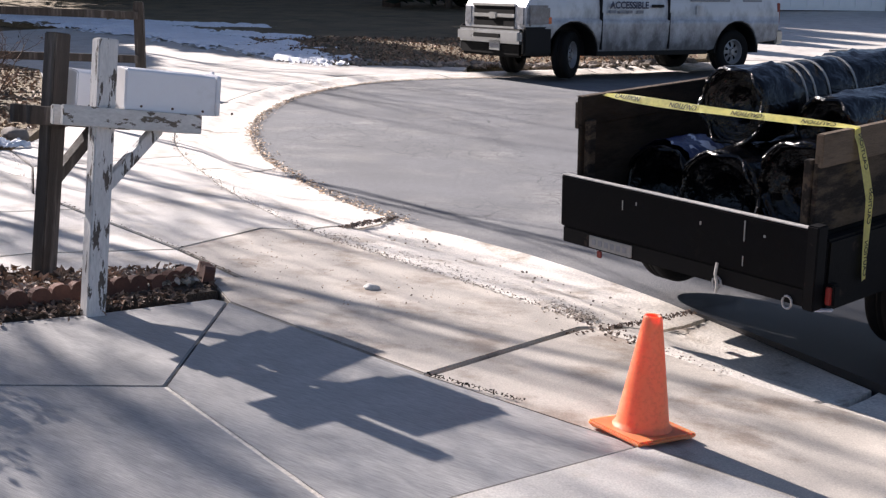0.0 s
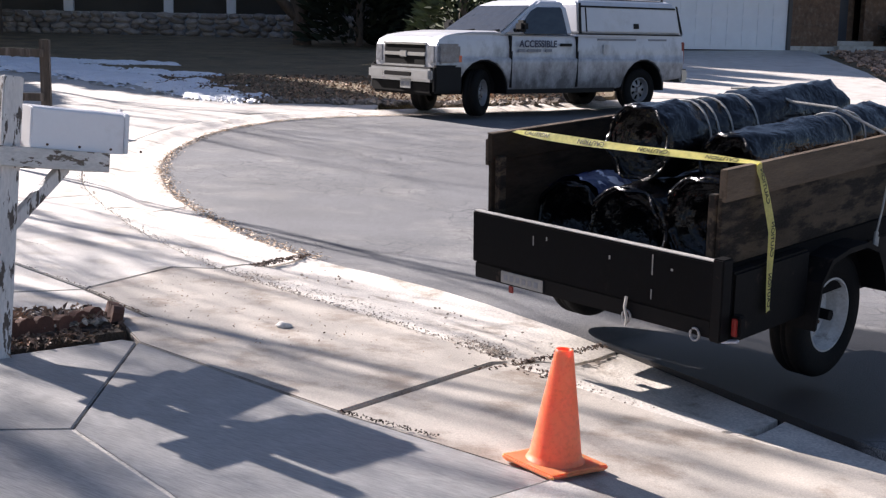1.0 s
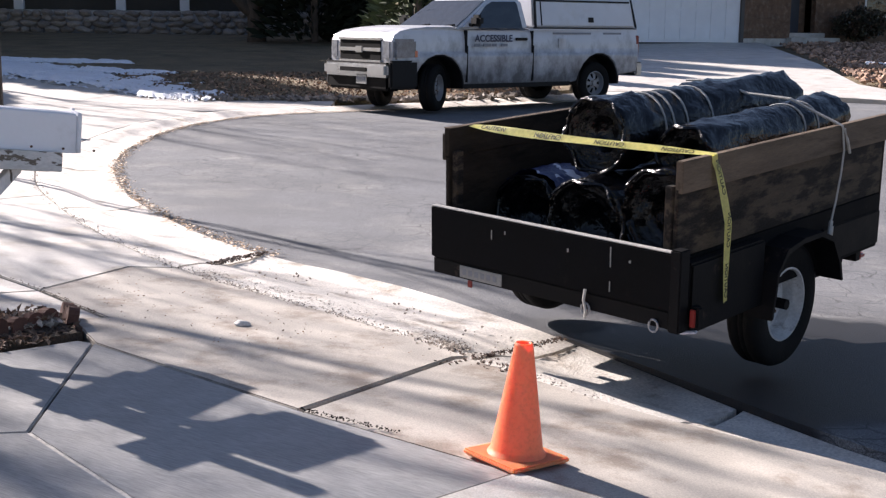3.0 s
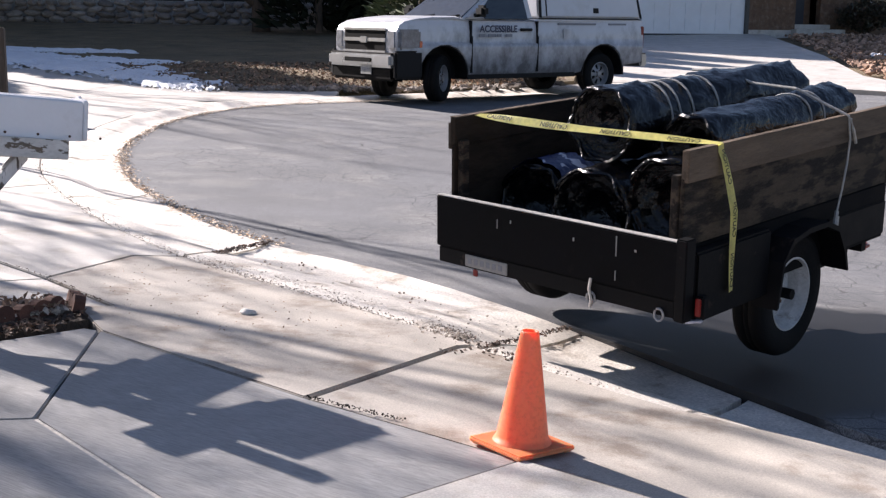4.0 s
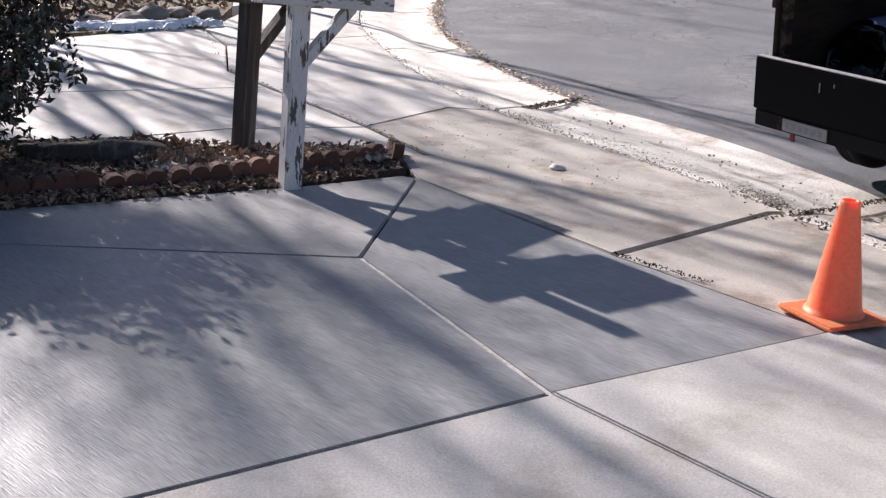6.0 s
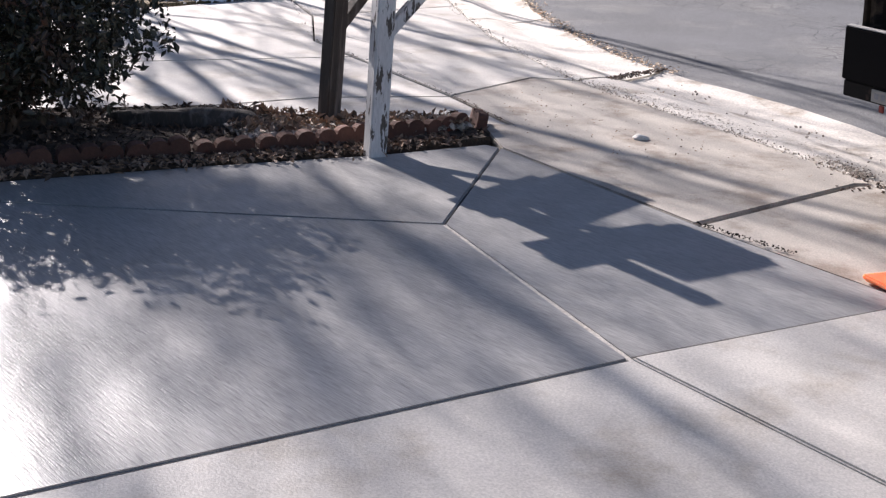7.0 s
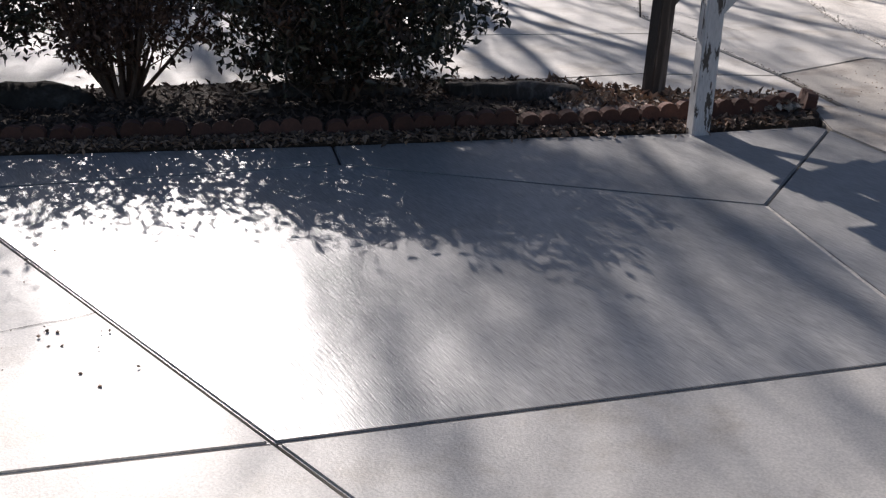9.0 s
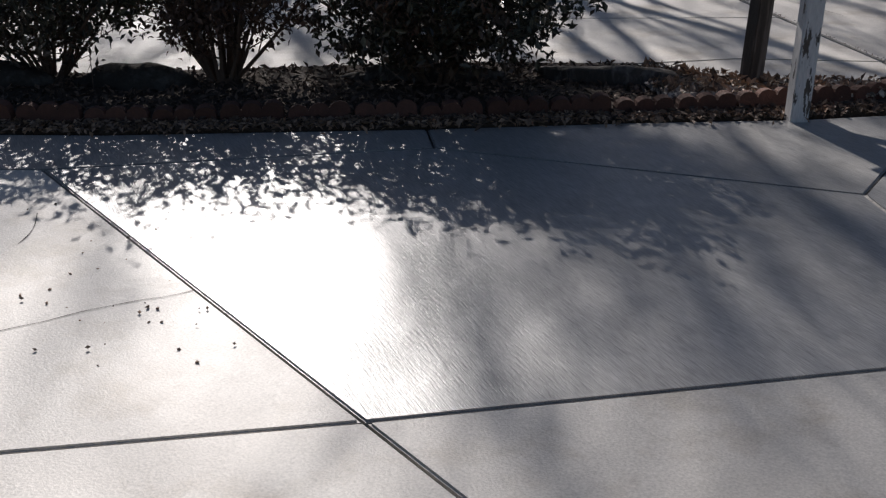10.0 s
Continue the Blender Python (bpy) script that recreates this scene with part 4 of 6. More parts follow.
def caution_tape():
    t = thing("caution_tape", trailer_pose, "yellow caution tape stretched across the trailer and hanging down", "caution tape")
    z0 = TB + 0.003
    pts, dirs = [], []
    for k in range(41):
        f = k / 40
        x = 0.04 + f * (TW - 0.05)
        sag = -0.03 * math.sin(math.pi * f) * (1 - 0.3 * f)
        tw = radians(60) * math.sin(math.pi * min(1, f * 1.1)) + radians(20) * math.sin(9 * f)
        pts.append((x, 0.20 + 0.09 * f - 0.04 * math.sin(math.pi * f), z0 + sag * 0.9 + 0.02 * math.sin(math.pi * f)))
        dirs.append((0, math.cos(tw), math.sin(tw)))
    strip(pts, dirs, 0.045, "tape", M["tape_yellow"], t)
    down, dd = [], []
    for k in range(21):
        f = k / 20
        down.append((TW - 0.006 + 0.07 * min(1, f * 2.2) * (1 if f > 0.05 else 0), 0.285 + 0.06 * f + 0.012 * math.sin(5 * f), z0 - 0.71 * f))
        dd.append((0.25 * math.sin(4 * f), 1, 0.1 * math.sin(7 * f)))
    strip(down, dd, 0.047, "tape_end", M["tape_yellow"], t)

    def word(text, at, xdir, ydir, size):
        c = bpy.data.curves.new("lettering", "FONT")
        c.body, c.size, c.align_x, c.align_y = text, size, "CENTER", "CENTER"
        c.extrude = 0.0006
        ob = new("lettering", c)
        ob.data.materials.append(M["black_print"])
        ob.parent = t
        xd = Vector(xdir).normalized()
        yd = (Vector(ydir) - xd * Vector(ydir).dot(xd)).normalized()
        mm = Matrix((xd, yd, xd.cross(yd))).transposed().to_4x4()
        mm.translation = at
        ob.matrix_local = mm

    for i in (5, 15, 25, 35):
        p, q, wd = Vector(pts[i - 1]), Vector(pts[i + 1]), Vector(dirs[i])
        nrm = (q - p).cross(wd).normalized()
        side = nrm if nrm.y < 0 else -nrm
        word("CAUTION", Vector(pts[i]) + side * 0.003, (p - q) if i > 8 else (q - p), wd if i < 8 else -wd, 0.038)
    for i in (3, 10, 17):
        p, q = Vector(down[i - 1]), Vector(down[i + 1])
        word("CAUTION", Vector(down[i]) + Vector((0.004, 0, 0)), p - q, (0, 1, 0), 0.038)
    return t


caution_tape()

rope = thing("tie_rope", trailer_pose, "pale grey rope tied over the rolls to the trailer side", "rope")
part("rope_over", tube([(0.55, 1.55, 0.93), (0.72, 1.55, 0.945), (0.95, 1.56, 0.885), (1.22, 1.57, 0.875), (1.38, 1.58, 0.81), (1.50, 1.585, 0.765), (1.535, 1.585, 0.75)], 0.008, 6), M["rope"], rope)
part("rope_drop", tube([(1.535, 1.585, 0.75), (1.545, 1.60, 0.62), (1.55, 1.575, 0.50), (1.555, 1.53, 0.36), (1.56, 1.48, 0.25)], 0.006, 6), M["rope"], rope)
part("knot", tube([(1.545, 1.585, 0.74), (1.56, 1.60, 0.68), (1.55, 1.66, 0.60)], 0.009, 6), M["rope"], rope)
part("loose_end", tube([(1.56, 1.48, 0.25), (1.57, 1.44, 0.12), (1.565, 1.52, 0.02), (1.57, 1.46, 0.10), (1.56, 1.49, 0.22)], 0.012, 6), M["rope"], rope)


# ---- planting bed ----
BED = [(-1.10, 6.05), (-1.60, 5.52), (-2.22, 5.04), (-3.0, 4.43), (-4.19, 3.57), (-5.8, 2.65), (-8.5, 1.2), (-9.4, 3.1), (-6.3, 3.98), (-5.2, 4.33), (-3.6, 5.68), (-2.75, 6.18), (-1.95, 6.05), (-1.25, 6.42)]
tagged(part("planting_bed", slab_bm(BED, 0.012, 0.1, 0.35, 0, 0), M["soil"]), "dark soil planting bed between the two driveways", "planting bed", kind="structure")
EDGE = spline([(-1.25, 6.22), (-1.50, 5.90), (-1.78, 5.62), (-2.30, 5.20), (-3.05, 4.62), (-4.25, 3.76), (-5.9, 2.82), (-8.0, 1.62)], 0.05)


def edging_mesh():
    """One scalloped concrete edging block, three lobes, 0.3 m long."""
    prof = [(-0.148, -0.06), (-0.148, 0.052)]
    for k in range(3):
        c = -0.0987 + 0.0987 * k
        prof += [(c + 0.047 * math.cos(a), 0.055 + 0.033 * math.sin(a)) for a in [math.pi * (1 - j / 6) for j in range(7)]]
    prof += [(0.148, 0.052), (0.148, -0.06)]
    return mesh_of("edging_block", prism(prof, -0.028, 0.028, 0.0), M["brick_red"])


edging = thing("garden_edging", Matrix(), "row of scalloped red concrete edging blocks along the bed", "garden edging")
block = edging_mesh()
rnd = random.Random(5)
marks = along(EDGE, int(sum((b - a).length for a, b in zip(EDGE, EDGE[1:])) / 0.305))
for a, b in zip(marks, marks[1:]):
    c = (a + b) / 2
    ob = new("edging_block", block)
    ob.parent = edging
    ob.matrix_local = pose(c.x, c.y, G(c.x, c.y) + 0.002 + rnd.uniform(-0.012, 0.01), rnd.uniform(-9, 9), rnd.uniform(-3, 3), math.degrees(math.atan2(b.y - a.y, b.x - a.x)) + rnd.uniform(-3, 3))
cap = new("edging_block", block)
cap.parent = edging
cap.matrix_local = pose(-1.22, 6.33, G(-1.2, 6.36) + 0.0, 14, 6, 108)


def litter(name, n, place, size, material, label, seed, curl=0.5, kind="leaf", lift=0.008, top=None):
    """Many small loose flakes or pebbles strewn over the ground."""
    r = random.Random(seed)
    verts, faces = [], []
    made = 0
    while made < n:
        x, y = place(r)
        z = (top(x, y) if top else G(x, y)) + lift + r.random() * 0.012
        s = size * r.uniform(0.5, 1.4)
        a, tilt, t2 = r.uniform(0, 6.28), r.gauss(0, curl), r.gauss(0, curl)
        R = Euler((tilt, t2, a)).to_matrix()
        b = len(verts)
        if kind == "leaf":
            for q in ((-s, 0, 0), (-s * 0.1, -s * 0.45, s * 0.25), (s, 0, 0.0), (s * 0.1, s * 0.45, s * 0.3)):
                v = R @ Vector(q)
                verts.append((x + v.x, y + v.y, z + v.z + s * 0.2))
            faces += [(b, b + 1, b + 2), (b, b + 2, b + 3)]
        else:
            w, h = s * r.uniform(0.5, 0.9), s * r.uniform(0.4, 0.7)
            for q in ((s, 0, 0), (0, w, 0), (-s, 0, 0), (0, -w, 0), (0, 0, h), (0, 0, -h)):
                v = R @ Vector((q[0] * r.uniform(0.8, 1.2), q[1], q[2]))
                verts.append((x + v.x, y + v.y, z + v.z))
            faces += [(b, b + 1, b + 4), (b + 1, b + 2, b + 4), (b + 2, b + 3, b + 4), (b + 3, b, b + 4), (b + 1, b, b + 5), (b + 2, b + 1, b + 5), (b + 3, b + 2, b + 5), (b, b + 3, b + 5)]
        made += 1
    return tagged(raw(name, verts, faces, M[material]), label, "litter", kind="stuff")


def in_poly(poly):
    xs, ys = [p[0] for p in poly], [p[1] for p in poly]

    def place(r):
        while True:
            x, y = r.uniform(min(xs), max(xs)), r.uniform(min(ys), max(ys))
            if inside(poly, x, y):
                return x, y
    return place


def near_line(line, spread, bias=0.0):
    def place(r):
        i = r.randrange(len(line) - 1)
        p = line[i].lerp(line[i + 1], r.random())
        d = (line[i + 1] - line[i]).normalized()
        o = r.gauss(bias, spread)
        return p.x - d.y * o, p.y + d.x * o
    return place


bed_near = [(-1.10, 6.05), (-1.60, 5.52), (-2.22, 5.04), (-3.0, 4.43), (-4.19, 3.57), (-5.8, 2.65), (-5.6, 4.1), (-5.2, 4.33), (-3.6, 5.68), (-2.75, 6.18), (-1.95, 6.05), (-1.25, 6.42)]
litter("leaf_litter", 5200, in_poly(bed_near), 0.022, "leaf_dark_litter", "brown fallen leaves covering the planting bed", 11, 0.6)
front = spline([(-1.30, 5.93), (-1.66, 5.56), (-2.24, 5.10), (-3.02, 4.52), (-4.22, 3.66), (-5.8, 2.74)], 0.2)
litter("leaf_litter", 3800, near_line(front, 0.055, 0.02), 0.02, "leaf_litter", "brown leaf litter along the slab edge", 12, 0.5)
tip_bed = [(-1.22, 6.15), (-1.55, 5.85), (-1.85, 5.72), (-2.25, 5.45), (-2.5, 5.75), (-2.6, 6.1), (-1.95, 6.03), (-1.35, 6.38)]
litter("pebbles", 1500, in_poly(tip_bed), 0.022, "pale_gravel", "pale pebbles and leaves round the mailbox posts", 13, 0.6, "stone", 0.03)
litter("leaf_litter", 700, in_poly(tip_bed), 0.026, "leaf_litter", "curled dry leaves heaped at the bed's tip", 14, 0.7, "leaf", 0.05)
litter("leaf_litter", 3600, near_line([p for p in IN[59:150]], 0.045, -0.03), 0.016, "leaf_tan", "dry leaves gathered along the asphalt edge", 15, 0.15, "leaf", 0.0, top=lambda x, y: G(x, y) - 0.035)
litter("grit", 1500, near_line([p for p in OUT[37:100]], 0.03, 0.0), 0.006, "pale_gravel", "grit and dead leaves in the kerb joint", 16, 0.5, "stone", 0.0)
crack_line = [Vector(p) for p in ((-1.10, 6.5), (-1.52, 7.1), (-2.45, 8.2), (-2.9, 8.75), (-3.8, 10.94))]
litter("grit", 160, near_line(crack_line, 0.014), 0.009, "leaf_dark_litter", "leaf crumbs in the driveway crack", 17, 0.5, "leaf", 0.0)
litter("grit", 150, near_line([Vector((-0.03, 4.85)), Vector((0.36, 4.57))], 0.008), 0.005, "crack", "dark crumbs in the slab joint", 18, 0.5, "stone", 0.0)
litter("grit", 110, in_poly([(0.55, 5.75), (0.95, 5.55), (1.05, 5.75), (0.85, 6.05), (0.62, 6.0)]), 0.011, "leaf_dark_litter", "dark broken crumbs at the kerb joint", 19, 0.5, "stone", -0.015)
litter("aggregate", 3600, near_line([p for p in OUT[41:60]], 0.05, -0.09), 0.0062, "pale_gravel", "exposed aggregate where the kerb's skin has worn off", 23, 0.5, "stone", -0.012)
litter("grit", 420, near_line([Vector((-0.82, 7.96)), Vector((-0.28, 8.80))], 0.022), 0.011, "leaf_dark_litter", "dirt and leaf crumbs filling the kerb joint", 24, 0.5, "stone", -0.025)
litter("grit", 200, near_line([Vector((0.84, 5.88)), Vector((1.42, 6.42))], 0.018), 0.010, "leaf_dark_litter", "dirt packed in the broken kerb joint", 25, 0.5, "stone", -0.03)
litter("grit", 110, in_poly([(-5, 1), (-1.8, 2.0), (-3.6, 3.0)]), 0.007, "leaf_litter", "tiny dark specks scattered over the old slab", 20, 0.4, "stone", -0.002)
litter("grit", 160, in_poly([(-0.9, 5.9), (0.6, 5.8), (-0.9, 7.7), (-1.3, 7.4)]), 0.007, "leaf_litter", "bits of leaf scattered over the pavement", 21, 0.4, "leaf", -0.002)
litter("grit", 120, in_poly([(-0.6, 7.4), (0.75, 5.85), (1.2, 6.3), (-0.2, 8.3)]), 0.011, "pale_gravel", "stones and crumbs lying in the gutter", 22, 0.4, "stone", -0.03)


def rock(name, m, size, label, material, seed, category="rock", rough=0.28):
    bm = bmesh.new()
    bmesh.ops.create_icosphere(bm, subdivisions=3, radius=1)
    for v in bm.verts:
        k = 1 + rough * noise.noise(v.co * 1.3 + Vector((seed, 0, 0))) + 0.4 * rough * noise.noise(v.co * 3.7 + Vector((seed, 3, 0)))
        v.co = Vector((v.co.x * size[0], v.co.y * size[1], v.co.z * size[2])) * k
    ob = part(name, bm, M[material], smooth=True)
    ob.matrix_world = m
    return tagged(ob, label, category)


rock("landscape_log", pose(-2.62, 5.70, 0.075, 0, 2, 14), (0.45, 0.075, 0.075), "dark weathered driftwood log lying in the bed", "brown_wood", 3, "log", 0.35)
rock("landscape_log", pose(-3.55, 5.25, 0.12, 0, 3, 34), (0.42, 0.09, 0.07), "dark rough log half buried in leaf litter", "brown_wood", 8, "log", 0.35)
rock("rock", pose(-4.75, 4.32, 0.20, 0, 3, 24), (0.30, 0.16, 0.10), "dark lichen-spotted rock edging the bed", "dark_rock", 5)
rock("rock", pose(-5.35, 4.02, 0.22, 0, 3, 24), (0.26, 0.15, 0.11), "dark rock edging the bed", "dark_rock", 6)
rock("rock", pose(-0.33, 6.36, -0.075, 0, 10, 24), (0.045, 0.03, 0.02), "small pale stone lying on the pavement", "white_stone", 9)


# ---- shrubs and trees ----
def limb_path(r, p, d, ln, n, wander, lift):
    pts = [p.copy()]
    for _ in range(n):
        d = (d + Vector((r.gauss(0, wander), r.gauss(0, wander), r.gauss(lift, wander * 0.6)))).normalized()
        p = p + d * ln / n
        pts.append(p.copy())
    return pts, d


def shrub(name, x, y, rx, ry, h, leaves, size, leaf_mat, stems, label, seed, density=0.35, low=0.12, hollow=0.5):
    r = random.Random(seed)
    t = thing(name, Matrix.Translation((x, y, G(x, y) + 0.0)), label, "shrub")
    tips = []
    for s in range(stems):
        bm = bmesh.new()
        a = 2 * math.pi * s / stems + r.uniform(-0.3, 0.3)
        out = r.uniform(0.25, 1.0)
        d = Vector((math.cos(a) * rx * out, math.sin(a) * ry * out, h * r.uniform(0.55, 1.0))).normalized()
        pts, d2 = limb_path(r, Vector((0.06 * math.cos(a), 0.06 * math.sin(a), 0)), d, h * r.uniform(0.75, 1.02), 6, 0.12, 0.02)
        tube(pts, [0.013 * (1 - 0.13 * k) for k in range(7)], 5, bm)
        tips += pts[2:]
        for _ in range(7):
            k = r.randrange(1, 6)
            d3 = (d2 + Vector((r.gauss(0, 0.7), r.gauss(0, 0.7), r.gauss(0.2, 0.4)))).normalized()
            q, _d = limb_path(r, pts[k], d3, h * r.uniform(0.2, 0.5), 4, 0.2, 0.03)
            tube(q, [0.005, 0.004, 0.003, 0.002, 0.0015], 4, bm, False)
            tips += q[1:]
            for _ in range(2):
                d4 = (d3 + Vector((r.gauss(0, 0.8), r.gauss(0, 0.8), r.gauss(0.1, 0.5)))).normalized()
                q2, _d = limb_path(r, q[r.randrange(1, 4)], d4, h * r.uniform(0.1, 0.28), 3, 0.25, 0.03)
                tube(q2, [0.003, 0.0022, 0.0015, 0.001], 3, bm, False)
                tips += q2[1:]
        part("stem", bm, M["twig"], t)
    verts, faces = [], []
    for _ in range(leaves):
        if r.random() < density:
            c = r.choice(tips) + Vector((r.gauss(0, 0.035), r.gauss(0, 0.035), r.gauss(0, 0.035)))
        else:
            while True:
                v = Vector((r.uniform(-1, 1), r.uniform(-1, 1), r.uniform(-1, 1)))
                k = 1 + 0.35 * noise.noise(v * 1.7 + Vector((seed, 0, 0))) + 0.25 * noise.noise(v * 4 + Vector((0, seed, 0)))
                if hollow * k < v.length < k and noise.noise(v * 5 + Vector((seed, seed, 1))) > -0.12:
                    break
            c = Vector((v.x * rx, v.y * ry, h * (low + (1 - low) * 0.5 * (1 + v.z))))
        if c.z < h * low * 0.6:
            continue
        s = size * r.uniform(0.55, 1.25)
        R = Euler((r.gauss(0, 0.8), r.gauss(0, 0.8), r.uniform(0, 6.28))).to_matrix()
        b = len(verts)
        for q in ((-s, 0, 0), (0, -s * 0.5, s * 0.14), (s, 0, -s * 0.1), (0, s * 0.5, s * 0.14)):
            verts.append(tuple(c + R @ Vector(q)))
        faces += [(b, b + 1, b + 2), (b, b + 2, b + 3)]
    ob = raw("foliage", verts, faces, M[leaf_mat], t)
    return t


shrub("evergreen_shrub", -3.42, 5.20, 0.92, 0.70, 1.17, 18000, 0.026, "leaf_dark", 16, "dense dark-leaved evergreen shrub backlit in the bed", 21, 0.25, 0.10, 0.25)
shrub("twiggy_shrub", -4.42, 4.66, 0.74, 0.56, 1.02, 9000, 0.022, "leaf_dry", 22, "sparse twiggy shrub with small bronzed leaves", 22, 0.75, 0.25, 0.3)
shrub("bronze_shrub", -5.25, 4.22, 0.80, 0.60, 1.0, 8500, 0.026, "leaf_dark", 14, "dark bushy shrub overhanging the bed's rocks", 23, 0.3, 0.16, 0.2)


def bare_tree(name, x, y, h, label, seed, lean=(0, 0), trunk=0.17, depth=5, material="bark", children=(3, 4), wide=1.0, upright=0.06):
    r = random.Random(seed)
    t = thing(name, Matrix.Translation((x, y, G(x, y) - 0.1)), label, "tree")
    tr, br = bmesh.new(), bmesh.new()

    def grow(p, d, ln, rad, level):
        n = 5 if level < 3 else 3
        pts, d2 = limb_path(r, p, d, ln, n, 0.07 + 0.05 * level, 0.03)
        tube(pts, [rad * (1 - 0.42 * k / n) for k in range(n + 1)], 9 if level < 2 else 5 if level < 4 else 3, tr if level == 0 else br, level < 2)
        if level >= depth:
            return
        for c in range(r.randint(*children) + (1 if level == 0 else 0)):
            k = n if c == 0 else r.randrange(max(1, n // 2), n + 1)
            spread = 0.15 if c == 0 else wide * r.uniform(0.5, 0.95)
            a = r.uniform(0, 6.28)
            o = d2.orthogonal().normalized()
            o = Matrix.Rotation(a, 3, d2) @ o
            grow(pts[k], (d2 + o * spread + Vector((0, 0, upright))).normalized(), ln * r.uniform(0.58, 0.8), rad * (0.6 if c == 0 else r.uniform(0.35, 0.5)) * (1 - 0.3 * k / n) / 0.7, level + 1)
    grow(Vector((0, 0, 0)), Vector((lean[0], lean[1], 1)).normalized(), h * 0.3, trunk, 0)
    part("trunk", tr, M[material], t, smooth=True)
    part("branches", br, M[material], t, smooth=True)
    return t


# unseen upright trees on the neighbouring plot, placed to fit the shade streaks: u across the sun's way, v along it
for k, (u, v, h, stem) in enumerate(((2.0, 16.0, 12.5, 0.12), (-9.5, 24.0, 11.5, 0.13), (1.8, 19.5, 13.5, 0.15), (3.1, 15.5, 12.0, 0.05), (1.35, 23.0, 16.6, 0.13), (1.45, 18.5, 14.6, 0.11), (1.3, 26.0, 18.5, 0.15), (-8.0, 30.0, 14.0, 0.07), (3.7, 18.5, 13.0, 0.05), (4.3, 14.5, 12.0, 0.05), (5.0, 20.0, 13.5, 0.055), (5.9, 16.0, 12.5, 0.05), (12.0, 32.0, 15.0, 0.09), (10.3, 29.0, 14.0, 0.08), (13.6, 34.0, 15.0, 0.09), (1.3, 27.5, 17.6, 0.09), (0.8, 15.0, 5.8, 0.08), (0.1, 15.5, 6.0, 0.09), (1.35, 25.5, 16.2, 0.06))):
    bare_tree("bare_tree", u * math.cos(SUN_AZ) + v * math.sin(SUN_AZ), -u * math.sin(SUN_AZ) + v * math.cos(SUN_AZ), h, "upright leafless tree throwing streaks of shade", 31 + k, (0.02, -0.03), stem, 5, children=(3, 4) if h < 7 or h in (14.6, 16.6, 18.5) else (3, 3), wide=0.45, upright=0.22)


# ---- pickup truck ----
def arch(cx, cz, r, a0, a1, n=9):
    return [(cx + r * math.cos(radians(a0 + (a1 - a0) * k / n)), cz + r * math.sin(radians(a0 + (a1 - a0) * k / n))) for k in range(n + 1)]


def loft(sections):
    """Closed rings of equal count joined into a solid."""
    bm = bmesh.new()
    rings = [[bm.verts.new(c) for c in s] for s in sections]
    for a, b in zip(rings, rings[1:]):
        for k in range(len(a)):
            bm.faces.new((a[k], a[(k + 1) % len(a)], b[(k + 1) % len(a)], b[k]))
    bm.faces.new(rings[0][::-1])
    bm.faces.new(rings[-1])
    bmesh.ops.recalc_face_normals(bm, faces=bm.faces)
    return bm


def panel(corners, thick, nrm):
    """A thin plate over four corners, drawn out along nrm."""
    bm = bmesh.new()
    n = Vector(nrm).normalized() * thick
    a = [bm.verts.new(c) for c in corners]
    b = [bm.verts.new(Vector(c) + n) for c in corners]
    bm.faces.new(a)
    bm.faces.new(b[::-1])
    for k in range(len(a)):
        bm.faces.new((a[k], b[k], b[(k + 1) % len(a)], a[(k + 1) % len(a)]))
    bmesh.ops.recalc_face_normals(bm, faces=bm.faces)
    return bm


def lettering(text, m, size, material, parent):
    c = bpy.data.curves.new("lettering", "FONT")
    c.body, c.size, c.align_x, c.extrude, c.offset = text, size, "CENTER", 0.001, size * 0.03
    ob = new("lettering", c)
    ob.data.materials.append(M[material])
    ob.parent = parent
    ob.matrix_local = m
    return ob


def weighted(ob):
    """Rounded edges shade smoothly into the flat panels."""
    for e in ob.data.edges:
        e.use_edge_sharp = False
    ob.modifiers.new("panels", "WEIGHTED_NORMAL")


